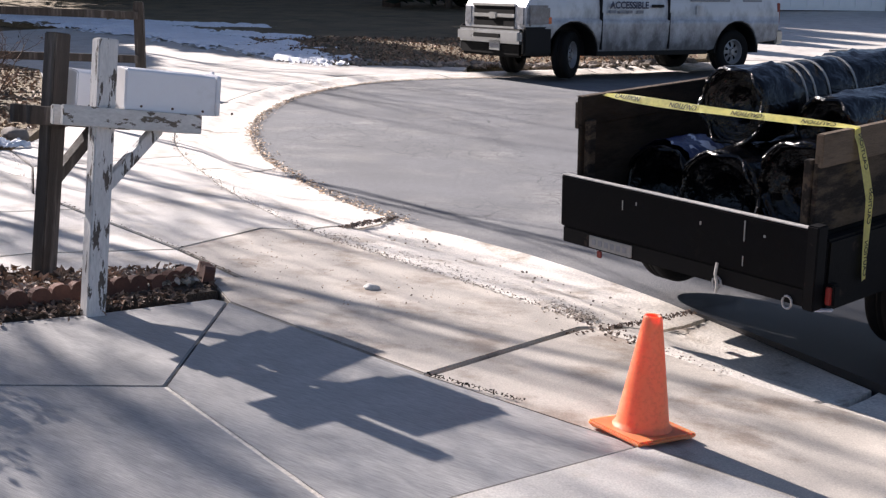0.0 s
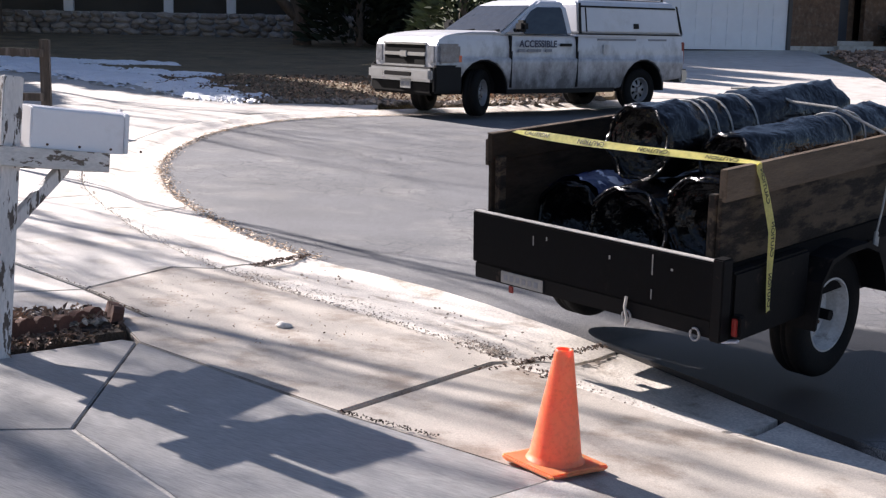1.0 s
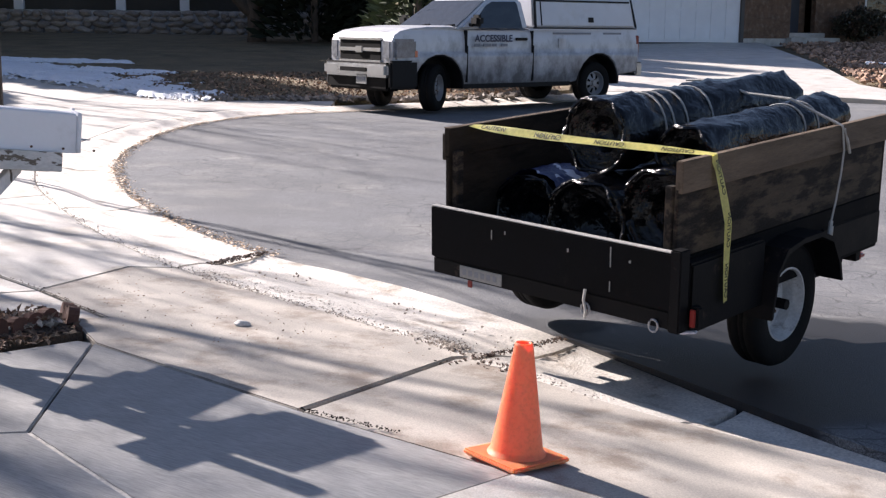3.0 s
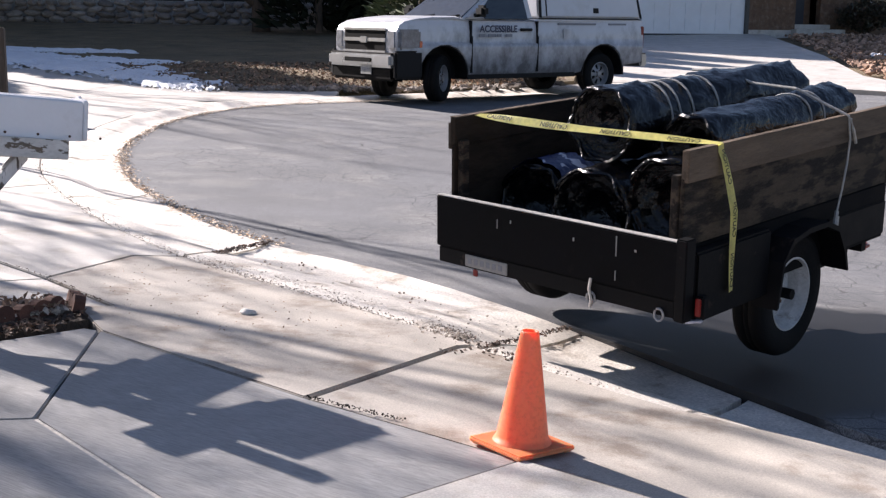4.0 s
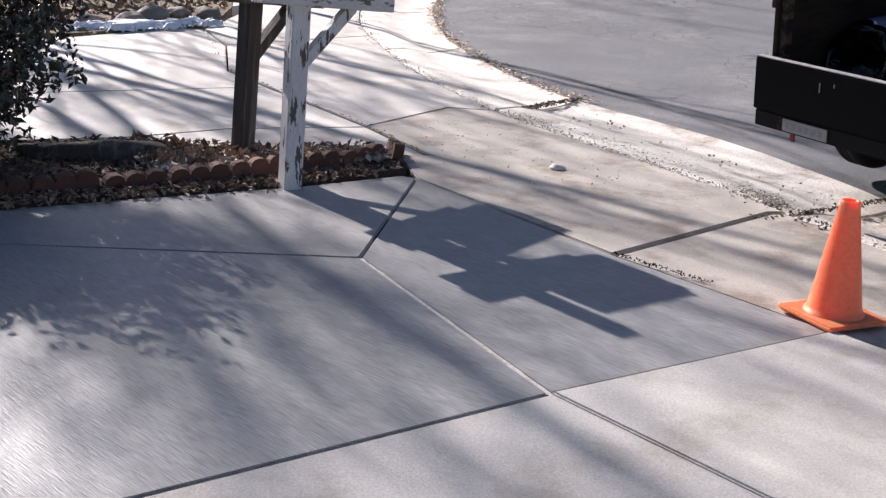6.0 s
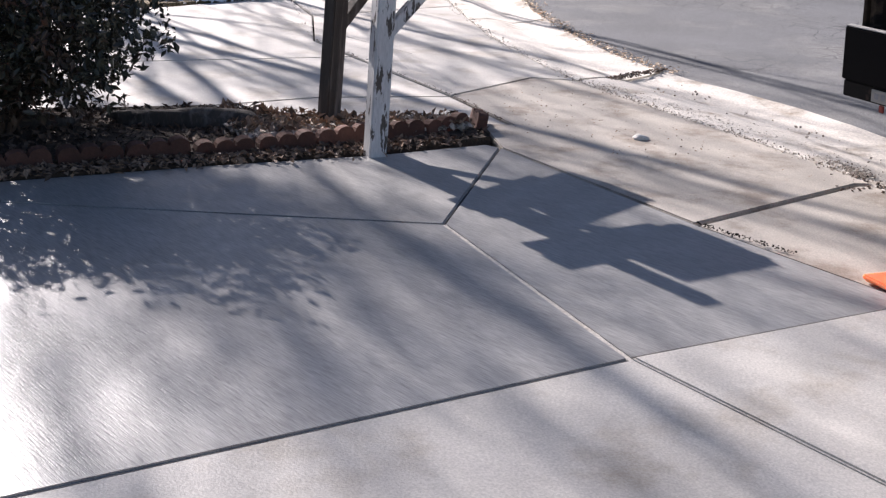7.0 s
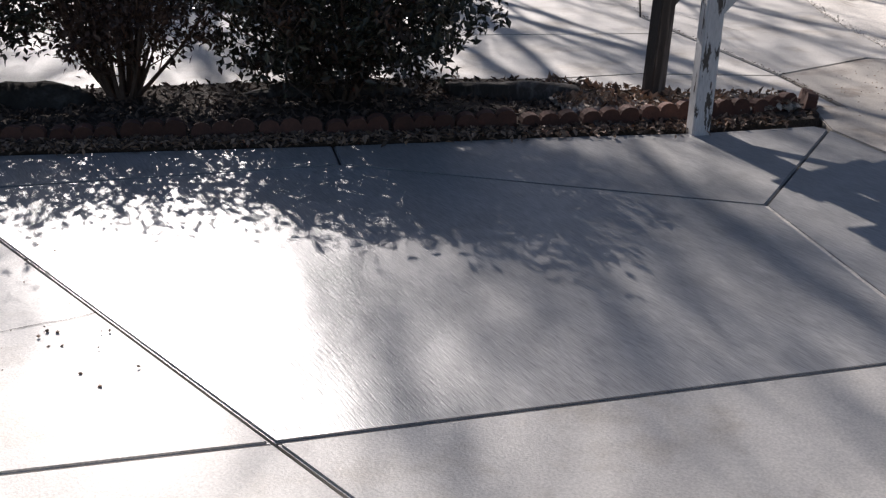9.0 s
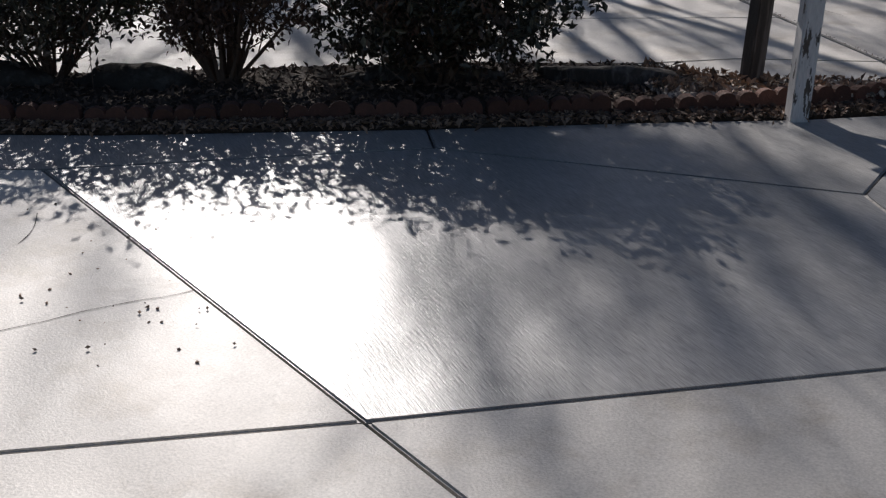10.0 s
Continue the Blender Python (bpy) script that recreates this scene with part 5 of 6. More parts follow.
def pickup_truck(m):
    t = thing("pickup_truck", m, "dirty white work pickup with a white cap parked at the kerb", "pickup truck")
    W, RA = 0.97, -1.95
    prof = [(-2.99, 0.60), (-3.01, 0.9), (-2.99, 1.40), (-0.30, 1.40), (-0.27, 1.37), (1.25, 1.37), (1.45, 1.42), (1.9, 1.415), (2.3, 1.385), (2.55, 1.34), (2.69, 1.27), (2.745, 1.17), (2.75, 1.02), (2.75, 0.62), (2.42, 0.46)]
    prof += arch(1.80, 0.42, 0.535, 3, 177) + [(1.2, 0.43), (-1.3, 0.43)] + arch(RA, 0.42, 0.535, 3, 177) + [(-2.50, 0.55)]
    bm = prism(prof, -W, W)
    # the sides swell from the sill to the waist and roll over into the bonnet
    for k in range(15):
        bmesh.ops.bisect_plane(bm, geom=bm.verts[:] + bm.edges[:] + bm.faces[:], plane_co=(0, 0, 0.52 + 0.06 * k), plane_no=(0, 0, 1))
    for v in bm.verts:
        x, z = v.co.x, v.co.z
        full = 1 - 0.055 * max(0.0, (0.9 - z) / 0.45) ** 2 - 0.045 * max(0.0, (z - 0.98) / 0.42) ** 2
        if x > 1.1:
            full -= 0.12 * smooth01(1.1, 1.5, x) * max(0.0, (z - 1.2) / 0.2) ** 2
        # swollen lips over the wheels
        for cx in (1.80, RA):
            d = math.hypot(x - cx, z - 0.42)
            full += 0.022 * math.exp(-((d - 0.56) / 0.09) ** 2)
        v.co.y *= full
        if x > 2.3:
            v.co.y *= 1 - 0.06 * ((x - 2.3) / 0.45) ** 2
    es = [e for e in bm.edges if e.calc_face_angle(0) > 0.6]
    bmesh.ops.bevel(bm, geom=es, offset=0.035, segments=3, affect="EDGES", clamp_overlap=True)
    body = part("body", bm, M["truck_white"], t, smooth=True)
    weighted(body)
    # raised bonnet dome and its two creases
    part("bonnet", loft([[(1.30, y * 0.80, 1.405), (1.30, y * 0.66, 1.435), (1.30, -y * 0.66, 1.435), (1.30, -y * 0.80, 1.405)] if k == 0 else
                         [(x, y * w, z), (x, y * (w - 0.14), z + 0.03), (x, -y * (w - 0.14), z + 0.03), (x, -y * w, z)]
                         for k, (x, w, z, y) in enumerate(((1.30, 0.8, 1.405, 1), (1.9, 0.80, 1.40, 1), (2.35, 0.76, 1.365, 1), (2.60, 0.70, 1.30, 1)))]), M["truck_white"], body, smooth=False)
    for xx in (-0.29, 1.22):
        part("door_gap", box(xx - 0.010, xx + 0.010, W - 0.06, W + 0.023, 0.48, 1.10), M["trim_black"], body)
        part("door_gap", box(xx - 0.010, xx + 0.010, W - 0.08, W - 0.002, 1.10, 1.36), M["trim_black"], body)
    part("sill", box(-1.25, 1.28, -W + 0.02, W - 0.02, 0.37, 0.45, 0.01), M["trim_black"], t)
    for cx in (1.80, RA):
        for s in (-1, 1):
            bmw = bmesh.new()
            rr = []
            for x, z in arch(cx, 0.42, 0.532, -4, 184, 16):
                ix, iz = cx + (x - cx) * 0.96, 0.42 + (z - 0.42) * 0.96
                rr.append([bmw.verts.new(c) for c in ((x, s * (W - 0.012), z), (x, s * (W - 0.4), z), (ix, s * (W - 0.4), iz), (ix, s * (W - 0.016), iz))])
            for a, b in zip(rr, rr[1:]):
                for k in range(4):
                    bmw.faces.new((a[k], a[(k + 1) % 4], b[(k + 1) % 4], b[k]))
            bmesh.ops.recalc_face_normals(bmw, faces=bmw.faces)
            part("wheel_arch", bmw, M["trim_black"], t)
            wheel("wheel", pose(cx, s * (W - 0.20), 0.395, 0, 0, 90 * s + (32 if cx > 0 else 0)), 0.395, 0.26, 0.225, "rim_steel", t, 7)
    for cx in (1.80, RA):
        part("wheel_well", box(cx - 0.50, cx + 0.50, -0.60, 0.60, 0.38, 0.93, 0.02), M["trim_black"], t)
    part("underbody", box(-2.85, 2.4, -0.62, 0.62, 0.36, 0.62), M["trim_black"], t)
    # cab
    b0, b1 = 0.91, 0.77
    sec0 = [(1.42, -b0, 1.36), (1.42, b0, 1.36), (-0.26, b0, 1.36), (-0.26, -b0, 1.36)]
    sec1 = [(0.60, -b1, 1.90), (0.60, b1, 1.90), (-0.18, b1, 1.90), (-0.18, -b1, 1.90)]
    sec2 = [(0.36, -b1 * 0.82, 1.985), (0.36, b1 * 0.82, 1.985), (-0.12, b1 * 0.82, 1.985), (-0.12, -b1 * 0.82, 1.985)]
    cb = loft([sec0, sec1, sec2])
    bmesh.ops.bevel(cb, geom=[e for e in cb.edges if e.calc_face_angle(0) > 0.3], offset=0.07, segments=4, affect="EDGES", clamp_overlap=True)
    cab = part("cab", cb, M["truck_white"], t, smooth=True)
    weighted(cab)

    def on_side(f, z, s):
        k = (z - 1.36) / 0.54
        xf, xb = 1.42 + (0.60 - 1.42) * k, -0.26 + 0.08 * k
        return (xb + (xf - xb) * f, s * (b0 + (b1 - b0) * k + 0.004), z)
    for s in (-1, 1):
        part("side_window", panel([on_side(0.10, 1.39, s), on_side(0.70, 1.39, s), on_side(0.79, 1.46, s), on_side(0.86, 1.60, s), on_side(0.90, 1.78, s), on_side(0.84, 1.85, s), on_side(0.22, 1.86, s), on_side(0.17, 1.82, s)], 0.006, (0, s, 0.3)), M["glass_dark"], cab, "dark door window")
        mir = part("mirror", box(0.98, 1.14, s * 1.04 - 0.12, s * 1.04 + 0.12, 1.42, 1.62, 0.05), M["trim_black"], cab, "black door mirror")
        part("mirror_arm", box(1.05, 1.12, min(s * 0.86, s * 0.98), max(s * 0.86, s * 0.98), 1.42, 1.48, 0.01), M["trim_black"], mir)
        part("door_handle", box(-0.16, 0.12, s * (W - 0.006) - 0.02, s * (W - 0.006) + 0.02, 1.185, 1.235, 0.012), M["trim_black"], t, "black door handle")

    def shield(f, k):
        return (1.42 + (0.60 - 1.42) * k + 0.006, f * (b0 + (b1 - b0) * k) * 0.93, 1.36 + 0.54 * k + 0.006)
    part("windscreen", panel([shield(-1, 0.08), shield(1, 0.08), shield(1, 0.94), shield(-1, 0.94)], 0.006, (0.6, 0, 0.8)), M["glass_dark"], cab, "sloping windscreen reflecting the sky")
    for y in (-0.45, 0.25):
        part("wiper", wooden_bar((1.40, y, 1.40), (1.32, y + 0.5, 1.455), 0.02, 0.02), M["trim_black"], cab)
    # cap over the load bed
    c0 = [(-0.34, -0.92, 1.41), (-0.34, 0.92, 1.41), (-2.99, 0.92, 1.41), (-2.99, -0.92, 1.41)]
    c1 = [(-0.36, -0.84, 1.95), (-0.36, 0.84, 1.95), (-2.86, 0.84, 1.95), (-2.86, -0.84, 1.95)]
    c2 = [(-0.44, -0.72, 2.02), (-0.44, 0.72, 2.02), (-2.78, 0.72, 2.02), (-2.78, -0.72, 2.02)]
    cp = loft([c0, c1, c2])
    bmesh.ops.bevel(cp, geom=[e for e in cp.edges if e.calc_face_angle(0) > 0.25], offset=0.04, segments=3, affect="EDGES", clamp_overlap=True)
    cap = part("cap", cp, M["truck_white"], t, "white fibreglass cap with side hatch", smooth=True)
    weighted(cap)

    def cap_side(x, z, s=1):
        return (x, s * (0.92 - 0.08 * (z - 1.41) / 0.54 + 0.003), z)
    part("side_hatch", panel([cap_side(-0.55, 1.46), cap_side(-2.80, 1.46), cap_side(-2.74, 1.86), cap_side(-0.55, 1.86)], 0.012, (0, 1, 0.14)), M["truck_white"], cap)
    part("seal", panel([cap_side(-0.42, 1.875), cap_side(-2.82, 1.875), cap_side(-2.81, 1.905), cap_side(-0.42, 1.905)], 0.014, (0, 1, 0.14)), M["trim_black"], cap, "black rubber seal")
    part("seal", panel([cap_side(-0.36, 1.42), cap_side(-0.41, 1.42), cap_side(-0.43, 1.95), cap_side(-0.38, 1.95)], 0.012, (0, 1, 0.14)), M["trim_black"], cap)
    part("seal", panel([cap_side(-0.53, 1.45), cap_side(-0.545, 1.45), cap_side(-0.545, 1.87), cap_side(-0.53, 1.87)], 0.013, (0, 1, 0.14)), M["trim_black"], cap)
    part("seal", panel([cap_side(-2.93, 1.42), cap_side(-2.98, 1.42), cap_side(-2.88, 1.94), cap_side(-2.84, 1.94)], 0.012, (0, 1, 0.14)), M["trim_black"], cap)
    part("hatch_lock", panel([cap_side(-1.70, 1.51), cap_side(-1.82, 1.51), cap_side(-1.82, 1.60), cap_side(-1.70, 1.60)], 0.03, (0, 1, 0.14)), M["trim_black"], cap, "black hatch lock")
    part("cap_joint", box(-2.98, -0.34, 0.915, 0.932, 1.398, 1.412, 0.003), M["trim_black"], cap)
    part("roof_rail", tube([(-0.6, 0.62, 2.05), (-1.5, 0.62, 2.06), (-2.65, 0.62, 2.05)], 0.018, 8), M["chrome"], cap)
    # front
    fr = part("grille", box(2.70, 2.765, -0.62, 0.62, 0.83, 1.22, 0.02), M["grille_shade_black"], t, "black grille with bright bars")
    for z0, z1 in ((1.185, 1.225), (1.00, 1.06), (0.815, 0.855)):
        part("grille_bar", box(2.745, 2.785, -0.63, 0.63, z0, z1, 0.008), M["chrome"], fr)
    part("emblem", box(2.77, 2.80, -0.11, 0.11, 0.975, 1.085, 0.02), M["chrome"], fr, "plain bright emblem")
    for s in (-1, 1):
        lamp = part("headlight", box(2.50, 2.77, min(s * 0.645, s * 0.91), max(s * 0.645, s * 0.91), 0.85, 1.22, 0.05), M["lamp_glass"], t, "clear headlight")
        part("side_lens", box(2.27, 2.73, min(s * 0.84, s * 0.962), max(s * 0.84, s * 0.962), 0.87, 1.21, 0.04), M["lamp_glass"], lamp)
        part("indicator", box(2.255, 2.33, min(s * 0.90, s * 0.966), max(s * 0.90, s * 0.966), 0.90, 1.02, 0.01), M["orange"], lamp, "amber indicator")
        part("tail_light", box(-3.025, -2.93, min(s * 0.80, s * 0.965), max(s * 0.80, s * 0.965), 0.86, 1.28, 0.015), M["red_lens"], t, "red tail light")
    bump = part("front_bumper", box(2.62, 2.90, -0.95, 0.93, 0.58, 0.82, 0.05), M["chrome"], t, "dirty bright steel front bumper")
    part("bumper_top", box(2.66, 2.86, -0.9, 0.9, 0.80, 0.825, 0.008), M["trim_black"], bump)
    part("intake", box(2.88, 2.915, -0.40, 0.40, 0.665, 0.735, 0.01), M["grille_shade_black"], bump)
    part("valance", box(2.55, 2.84, -0.90, 0.90, 0.36, 0.60, 0.04), M["grille_shade_black"], bump, "black lower valance")
    part("bumper_end", box(2.26, 2.82, 0.88, 0.985, 0.40, 0.86, 0.03), M["trim_black"], bump, "black plastic bumper end")
    part("bumper_end", box(2.26, 2.82, -0.985, -0.88, 0.40, 0.86, 0.03), M["trim_black"], bump, "black plastic bumper end")
    plate = part("number_plate", box(2.845, 2.86, 0.02, 0.33, 0.46, 0.62, 0.004), M["plate"], bump)
    for k in range(5):
        part("bar", box(2.86, 2.866, 0.055 + 0.05 * k, 0.085 + 0.05 * k, 0.51, 0.57), M["text_grey"], plate)
    rear = part("rear_bumper", box(-3.17, -2.98, -0.94, 0.94, 0.52, 0.76, 0.03), M["chrome"], t, "bright rear step bumper")
    part("bumper_pad", box(-3.16, -3.0, -0.9, 0.9, 0.76, 0.775, 0.004), M["trim_black"], rear)
    # writing on the door and bed side
    side = Matrix.Rotation(math.pi, 4, "Z") @ Matrix.Rotation(math.pi / 2, 4, "X")
    lettering("ACCESSIBLE", Matrix.Translation((0.62, W + 0.001, 1.17)) @ side, 0.16, "text_dark", t)
    for k, ww in enumerate((0.16, 0.22, 0.12, 0.18)):
        part("text_bar", box(1.06 - 0.2 * k - ww * 0.8, 1.06 - 0.2 * k, W + 0.0, W + 0.012, 1.085, 1.135), M["text_grey"], t)
    part("text_bar", box(-1.75, -0.80, 0.930, 0.942, 1.295, 1.33), M["text_grey"], t)
    part("text_bar", box(-2.55, -2.08, 0.930, 0.942, 1.295, 1.33), M["text_grey"], t)
    part("fuel_flap", box(-1.1, -0.92, W - 0.02, W - 0.002, 1.05, 1.22, 0.004), M["truck_white"], t)
    return t


TRUCK_YAW = 211.5
pickup_truck(pose(3.33, 22.48, 0.045, 0, 0, TRUCK_YAW))


# ---- house with the garage across the street ----
def house_across(m):
    t = thing("house", m, "tan brick house with a closed white double garage door", "house")
    # x along the front to the right, y back; the garage door is left of x = 0
    part("wall", box(-8.0, -5.2, 0, 0.25, -0.4, 3.0), M["house_brick"], t, "tan brick front wall")
    part("wall", box(-5.2, 0.15, 0, 0.25, 2.25, 3.0), M["house_brick"], t)
    part("wall", box(0.15, 2.15, 0.0, 0.25, -0.4, 3.0), M["house_brick"], t)
    part("wall", box(2.15, 3.75, 1.2, 1.45, -0.2, 3.0), M["house_brick"], t)
    part("wall", box(3.75, 12.0, 0.6, 0.85, -0.4, 3.0), M["house_brick"], t)
    part("wall", box(-8.0, -7.75, 0.25, 9.0, -0.4, 3.0), M["siding"], t)
    part("wall", box(11.75, 12.0, 0.85, 9.0, -0.4, 3.0), M["siding"], t)
    part("wall", box(-8.0, 12.0, 8.75, 9.0, -0.4, 3.0), M["siding"], t)
    door = part("garage_door", box(-5.05, 0.0, 0.06, 0.10, 0.0, 2.2), M["garage_white"], t, "closed white panelled garage door")
    for r in range(4):
        for c in range(8):
            x0, z0 = -5.0 + c * 0.622, 0.05 + r * 0.545
            part("door_panel", box(x0 + 0.04, x0 + 0.58, 0.035, 0.062, z0 + 0.04, z0 + 0.47, 0.01), M["garage_white"], door)
    part("door_seal", box(-5.05, 0.0, 0.03, 0.11, -0.03, 0.0), M["trim_black"], door, "black rubber threshold seal")
    for x0, x1 in ((-5.2, -5.05), (0.0, 0.15)):
        part("door_jamb", box(x0, x1, -0.02, 0.2, -0.05, 2.25, 0.01), M["dark_siding"], t, "dark painted door jamb")
    part("front_door", box(2.55, 3.45, 1.15, 1.19, 0.35, 2.45, 0.01), M["door_dark"], t, "dark blue-grey front door")
    part("step", box(2.0, 4.2, -0.3, 1.2, -0.3, 0.18, 0.02), M["conc_old"], t)
    part("step", box(2.2, 4.0, 0.3, 1.15, 0.18, 0.35, 0.02), M["conc_old"], t)
    win = part("window", box(6.0, 8.2, 0.56, 0.60, 0.9, 2.2, 0.01), M["garage_white"], t, "white framed window")
    for k in range(2):
        part("pane", box(6.08 + k * 1.06, 7.06 + k * 1.06, 0.545, 0.558, 0.98, 2.12), M["glass_dark"], win)
    part("foundation", box(0.15, 2.1, -0.03, 0.0, -0.4, 0.15, 0.01), M["conc_old"], t)
    roof = prism([(-0.7, 2.95), (4.5, 5.6), (9.7, 2.95), (9.7, 2.8), (-0.7, 2.8)], -8.6, 12.6, 0, "YZ")
    part("roof", roof, M["roof"], t, "brown shingle gable roof")
    return t


house_across(pose(15.3, 42.4, 0.97, 0, 0, 16.6))
litter("rock_mulch", 5200, in_poly([(12.9, 27), (14.5, 33), (16.6, 42.2), (28, 45), (30, 34), (22, 26), (13.4, 23.4)]), 0.10, "gravel", "reddish rock mulch bed beside the far driveway", 41, 0.5, "stone", 0.0)
shrub("clipped_shrub", 20.2, 43.4, 0.95, 0.8, 1.25, 3800, 0.07, "leaf_dark", 10, "low dark rounded shrub under the brick wall", 42, 0.2, 0.05, 0.5)


# ---- house with the porch, in shade ----
def porch_house(m):
    t = thing("house", m, "shaded house with a columned porch above a stone wall", "house")
    part("wall", box(-14, 9, 2.6, 2.85, -0.3, 3.1), M["dark_siding"], t, "dark painted front wall")
    part("wall", box(-14, -13.75, 2.85, 11, -0.3, 3.1), M["dark_siding"], t)
    part("wall", box(8.75, 9, 2.85, 11, -0.3, 3.1), M["dark_siding"], t)
    part("wall", box(-14, 9, 10.75, 11, -0.3, 3.1), M["dark_siding"], t)
    part("porch_floor", box(-13, 7, 0, 2.6, -0.3, 0.75, 0.02), M["conc_old"], t)
    for x in (-12.2, -8.2, -4.2, -0.6, 1.7, 5.2):
        part("column", box(x - 0.17, x + 0.17, 0.1, 0.44, 0.75, 2.75, 0.02), M["garage_white"], t, "white porch column")
    part("porch_beam", box(-13, 7, 0.1, 0.5, 2.75, 3.05, 0.02), M["garage_white"], t)
    for x in (-10.5, -6.0, -2.4, 3.5):
        w = part("window", box(x, x + 1.5, 2.54, 2.6, 1.3, 2.5, 0.01), M["garage_white"], t)
        part("pane", box(x + 0.08, x + 1.42, 2.52, 2.538, 1.38, 2.42), M["glass_dark"], w)
    part("roof", prism([(-0.6, 3.05), (5.4, 6.6), (11.6, 3.05), (11.6, 2.9), (-0.6, 2.9)], -14.6, 9.6, 0, "YZ"), M["roof"], t, "dark shingle gable roof")
    return t


porch_house(pose(-6.0, 47.0, 1.15, 0, 0, 3))

stone_wall = tagged(new("stone_wall"), "low dry-laid fieldstone wall before the porch", "wall", kind="structure")
rnd = random.Random(77)
shapes = []
for k in range(6):
    bm = bmesh.new()
    bmesh.ops.create_icosphere(bm, subdivisions=2, radius=1)
    for v in bm.verts:
        v.co *= 1 + 0.25 * noise.noise(v.co * 1.5 + Vector((k * 7, 0, 0)))
    shapes.append(mesh_of("stone", bm, M["stone"]))
for row in range(4):
    x = -18.0
    while x < 2.2:
        w = rnd.uniform(0.16, 0.34)
        ob = new("stone", rnd.choice(shapes))
        ob.parent = stone_wall
        y = 45.6 + 0.05 * row + rnd.uniform(-0.06, 0.06)
        ob.matrix_local = pose(x + w, y, G(x, 45.6) + 0.06 + row * 0.2 + rnd.uniform(-0.03, 0.03), rnd.uniform(-15, 15), rnd.uniform(-15, 15), rnd.uniform(-20, 20)) @ Matrix.Diagonal((w, 0.2, 0.13, 1))
        x += w * 1.9


# ---- lawn, snow, shrubs and rocks over the street ----
def snow_patch(cx, cy, rx, ry, yaw, seed, h=0.09):
    """A lumpy melting sheet with a ragged rim."""
    n = 52
    verts, faces, idx = [], [], {}
    ca, sa = math.cos(yaw), math.sin(yaw)
    for j in range(n + 1):
        for i in range(n + 1):
            u, v = 2 * i / n - 1, 2 * j / n - 1
            e = 1 - math.hypot(u, v) + 0.85 * noise.noise(Vector((u * 2.2 + seed, v * 2.2, 0))) + 0.6 * noise.noise(Vector((u * 6 + seed, v * 6, 3))) + 0.5 * noise.noise(Vector((u * 13 + seed, v * 13, 5)))
            x, y = cx + u * rx * ca - v * ry * sa, cy + u * rx * sa + v * ry * ca
            z = G(x, y) + min(h, h * 1.6 * e) + 0.02 * noise.noise(Vector((x * 4, y * 4, seed)))
            idx[i, j] = (len(verts), e)
            verts.append((x, y, z))
    for j in range(n):
        for i in range(n):
            q = [idx[i, j], idx[i + 1, j], idx[i + 1, j + 1], idx[i, j + 1]]
            if sum(c[1] for c in q) / 4 > 0.10:
                faces.append(tuple(c[0] for c in q))
    return tagged(raw("snow_patch", verts, faces, M["snow"], smooth=True), "patch of old melting snow on the lawn's edge", "snow", "melting snow patches")


lawn_top = slab_bm([(-1.9, 23.35), (-4.7, 27.35), (-7.15, 30.1), (-9.2, 31), (-22, 40), (-22, 46), (6.9, 43), (9.4, 42.3), (7.4, 33), (5.5, 25.2), (3.0, 23.6), (0.6, 23.45)], 0.03, 0.15, 1.0, 0, 0)
tagged(part("lawn", lawn_top, M["lawn"]), "dormant brown lawn littered with leaves across the street", "lawn", kind="structure")
for args in ((-2.9, 24.9, 1.2, 0.45, radians(125), 1), (-4.6, 27.4, 1.7, 0.7, radians(135), 2), (-6.6, 29.9, 1.6, 0.8, radians(140), 3), (-8.3, 31.6, 1.6, 0.8, radians(140), 4),
             (-4.3, 29.0, 1.0, 0.4, radians(160), 5), (-2.3, 24.0, 0.7, 0.25, radians(120), 6), (-6.3, 32.0, 1.5, 0.35, radians(170), 7), (-10.3, 33.2, 1.8, 0.8, radians(150), 8), (-4.30, 10.72, 0.75, 0.22, radians(50), 9),
             (-5.6, 12.9, 0.6, 0.2, radians(60), 10), (17.5, 33.0, 1.2, 0.5, radians(10), 11), (19.5, 34.0, 1.0, 0.4, radians(20), 12)):
    snow_patch(args[0], args[1], args[2] * (1.5 if args[1] > 20 else 1), args[3] * (1.7 if args[1] > 20 else 1), *args[4:], 0.09 if args[1] > 20 else 0.07)
litter("leaf_litter", 5000, in_poly([(-2.0, 23.4), (-4.7, 27.6), (-3.5, 29), (5.6, 29), (5.4, 25.3), (3.0, 23.7), (0.6, 23.5)]), 0.045, "leaf_litter", "dry leaves and tufts over the far lawn", 51, 0.6, "leaf", 0.03)
litter("rocks", 500, near_line([Vector(p) for p in ((5.0, 24.9), (3.0, 23.72), (0.6, 23.62), (-1.7, 23.6), (-2.6, 24.9))], 0.14, 0.15), 0.09, "stone", "rough stones and leaves lining the far lawn", 52, 0.5, "stone", 0.02)

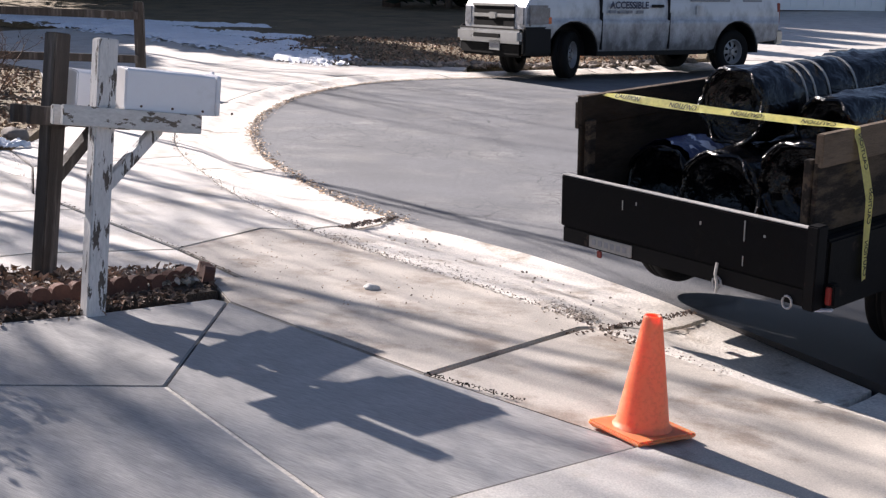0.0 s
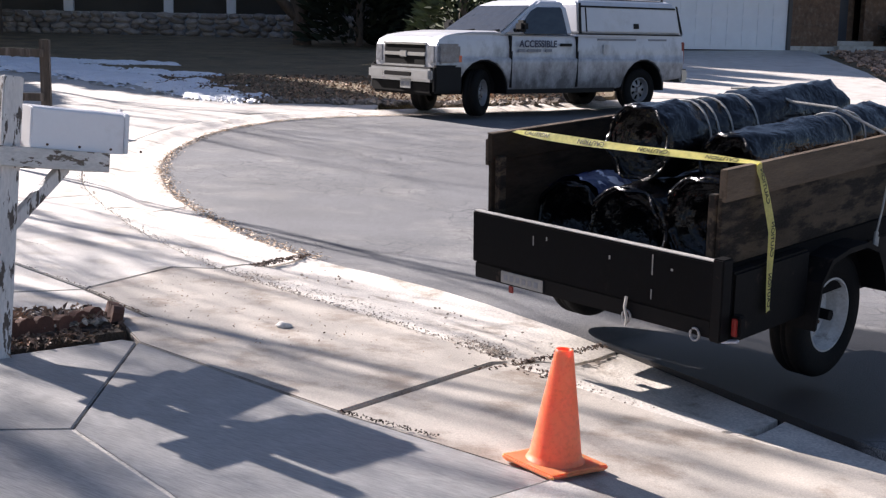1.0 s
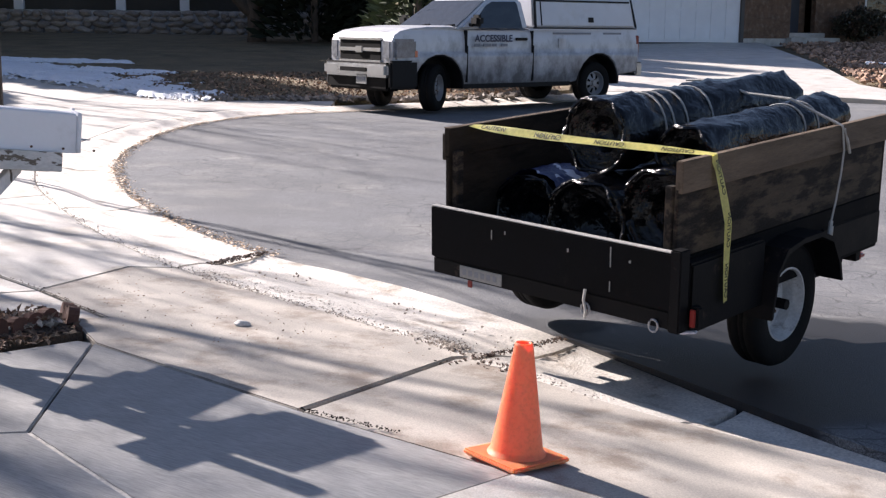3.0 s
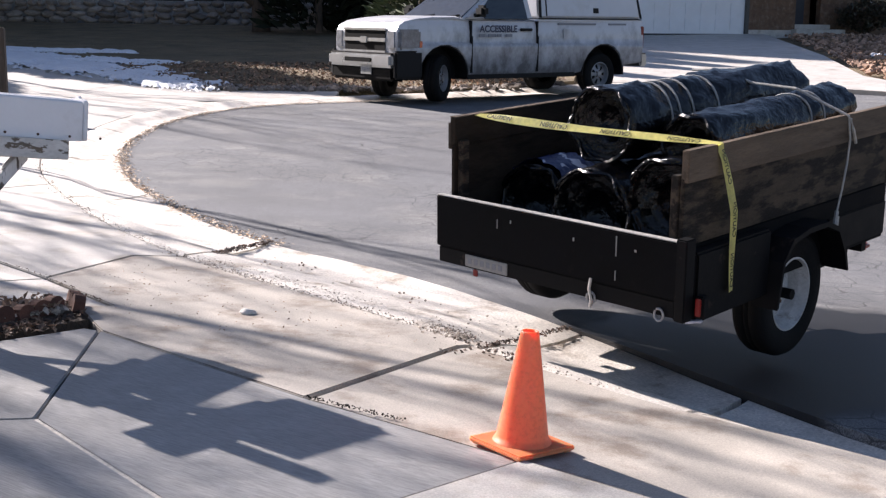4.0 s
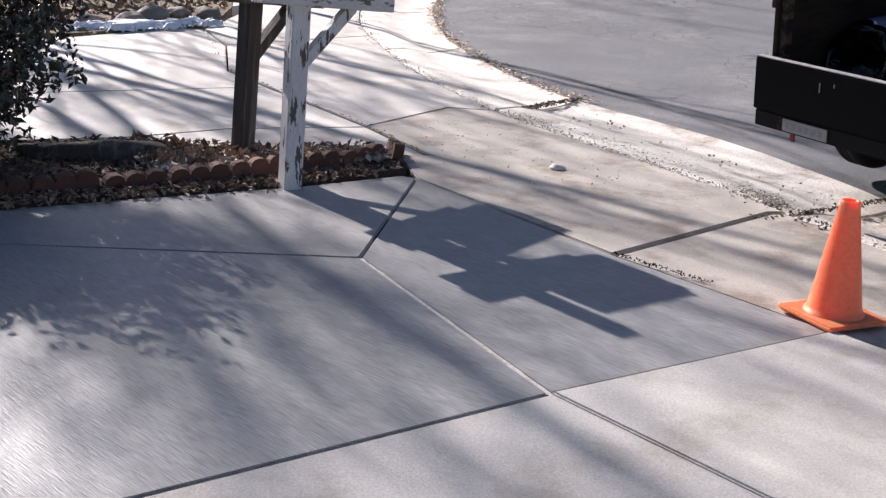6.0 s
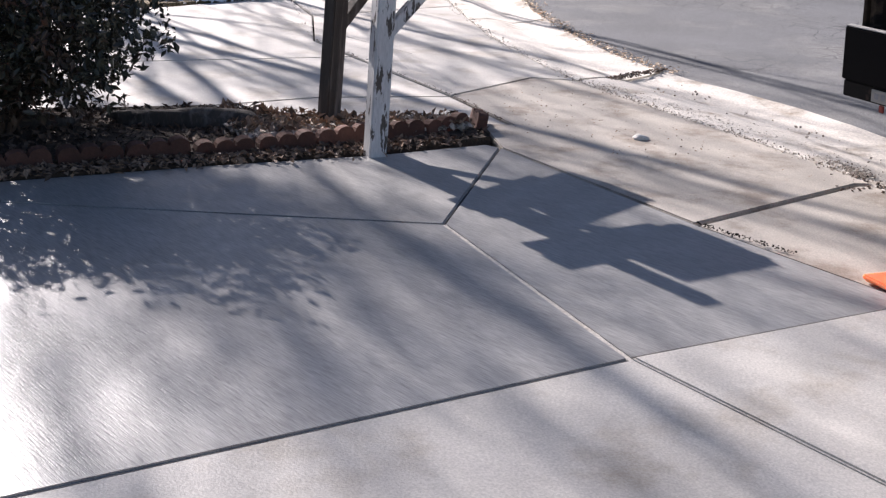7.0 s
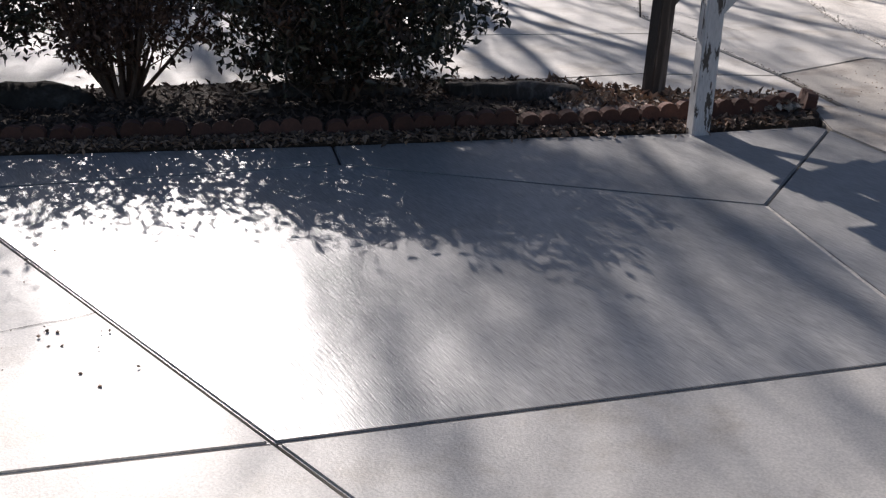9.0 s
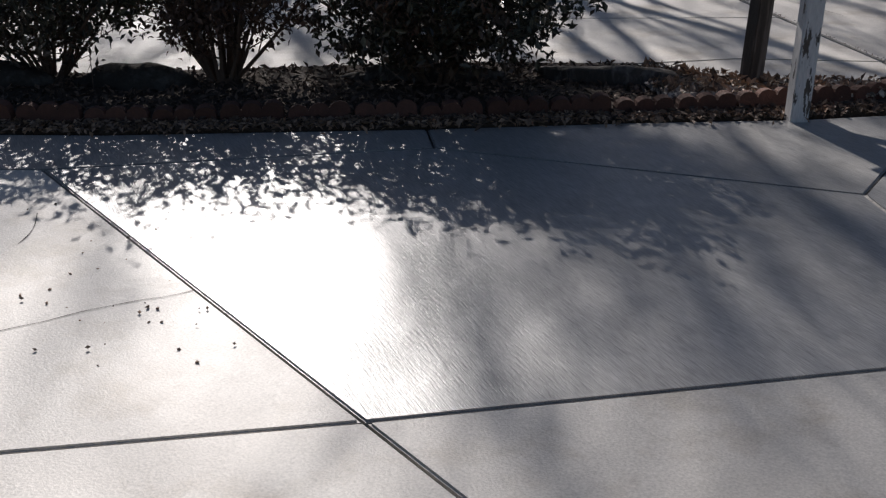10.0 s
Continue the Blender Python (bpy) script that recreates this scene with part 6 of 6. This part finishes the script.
# yard beside the neighbour's drive
yard = [(-3.85, 11.1), (-4.65, 10.0), (-5.95, 8.95), (-9, 7.9), (-14, 9), (-14, 24), (-12, 26.5), (-8.1, 22.8), (-6.7, 21.0), (-5.3, 16.8), (-4.05, 12.6), (-3.86, 11.5)]
tagged(part("yard", slab_bm(yard, 0.012, 0.12, 0.8, 0, 0), M["lawn"]), "patchy brown yard with leaf mulch beside the driveway", "yard", kind="structure")
litter("leaf_litter", 7500, in_poly([(-3.95, 11.4), (-4.65, 10.05), (-5.95, 9.0), (-9, 8.6), (-10, 20), (-7.9, 22.4), (-6.6, 20.6), (-5.3, 16.6), (-4.1, 12.6)]), 0.045, "leaf_litter", "brown leaves over the mulch by the neighbour's drive", 53, 0.6, "leaf", 0.0)
rnd = random.Random(8)
edge_rocks = spline([(-3.85, 11.5), (-4.30, 10.7), (-4.85, 10.2), (-5.9, 9.3)], 0.3)
for k, p in enumerate(edge_rocks):
    s = rnd.uniform(0.10, 0.18)
    rock("rock", pose(p.x - 0.25 + rnd.uniform(-0.1, 0.1), p.y + 0.25 + rnd.uniform(-0.1, 0.15), G(p.x, p.y) + s * 0.35, 0, 0, rnd.uniform(0, 180)), (s * 1.3, s, s * 0.7), "reddish brown rock bordering the yard", "stone", 60 + k)
shrub("bare_shrub", -5.35, 14.6, 0.55, 0.5, 1.0, 250, 0.02, "leaf_dry", 18, "leafless thin-twigged shrub in the yard", 61, 0.9, 0.3, 0.3)


# rail fence
def rail_fence():
    t = thing("rail_fence", Matrix(), "old dark timber post and rail fence", "fence")
    for x, y in ((-4.21, 17.72), (-6.5, 17.1), (-8.8, 16.5)):
        part("post", box(x - 0.065, x + 0.065, y - 0.065, y + 0.065, G(x, y) - 0.2, G(x, y) + 1.22, 0.012), M["brown_wood"], t)
    for z in (0.42, 1.03):
        part("rail", wooden_bar((-4.21, 17.64, G(-4.2, 17.7) + z), (-8.8, 16.42, G(-8.8, 16.4) + z + 0.1), 0.05, 0.11), M["brown_wood"], t)
    return t


rail_fence()


def conifer(name, x, y, h, rad, n, label, seed, material="needle", clear=0.0, leaf=1.0):
    r = random.Random(seed)
    t = thing(name, Matrix.Translation((x, y, G(x, y) - 0.1)), label, "tree")
    part("trunk", tube([(0, 0, 0), (0.03, 0, h * 0.5), (0, 0.02, h * 0.97)], [0.13, 0.08, 0.02], 8), M["bark"], t)
    verts, faces = [], []
    for _ in range(n):
        f = r.random() ** 0.8
        z = max(clear, h * 0.04) + (h * 0.98 - max(clear, h * 0.04)) * f
        rr = rad * (1 - f) ** 0.7 * (0.35 + 0.65 * r.random() ** 0.5) * (1 + 0.3 * noise.noise(Vector((f * 6, seed, r.random()))))
        a = r.uniform(0, 6.28)
        c = Vector((rr * math.cos(a), rr * math.sin(a), z))
        s = leaf * r.uniform(0.08, 0.22)
        d = (Vector((math.cos(a), math.sin(a), r.uniform(-0.1, 0.8)))).normalized()
        o = d.orthogonal().normalized()
        o = Matrix.Rotation(r.uniform(0, 6.28), 3, d) @ o
        b = len(verts)
        for q in (c - d * s, c + o * s * 0.3, c + d * s, c - o * s * 0.3):
            verts.append(tuple(q))
        faces += [(b, b + 1, b + 2), (b, b + 2, b + 3)]
    raw("crown", verts, faces, M[material], t)
    return t


for k, (x, y, h, rad) in enumerate(((2.9, 31.5, 4.2, 1.5), (4.9, 33.0, 3.6, 1.3))):
    conifer("juniper", x, y, h, rad, 3200, "bushy grey-green juniper beside the lawn", 70 + k)
for k, (x, y, h, rad) in enumerate(((0.4, 40.2, 8.0, 2.2), (2.6, 41.0, 6.0, 2.1), (4.8, 41.6, 5.0, 1.9), (6.9, 42.2, 4.0, 1.6))):
    conifer("spruce", x, y, h, rad, 5200, "dense dark spruce standing on the shaded lawn", 75 + k, "needle_dark", leaf=1.7)
# pines added out of view, at left and behind the porch, to shade the lawn
for k, (x, y, h) in enumerate(((-13.5, 38.0, 10.5), (-16.5, 35.0, 9.0), (-11.8, 43.5, 14.0), (-16.0, 42.0, 14.5), (-20.0, 37.5, 13.0), *((-26.0 + 2.7 * j, 60.5 + j % 2, 22.0) for j in range(13)))):
    conifer("pine", x, y, h, 3.3 if y < 50 else 4.6, 7000, "tall clear-trunked dark pine added out of view for shade", 85 + k, "needle_dark", 3.2, 2.6)
bare_tree("bare_tree", -1.45, 40.5, 8.0, "thick-trunked leafless tree on the shaded lawn", 90, (0, 0), 0.32, 4, children=(2, 3))
# trees round the neighbouring plots close the view
for k in range(26):
    a = radians(-178 + 13.7 * k)
    if -60 < math.degrees(a) < 40:
        continue
    d = 55 + 12 * math.sin(k * 2.3)
    conifer("spruce", d * math.sin(a), d * math.cos(a), 7 + 2 * math.sin(k), 2.6, 500, "distant dark spruce behind the houses", 120 + k)
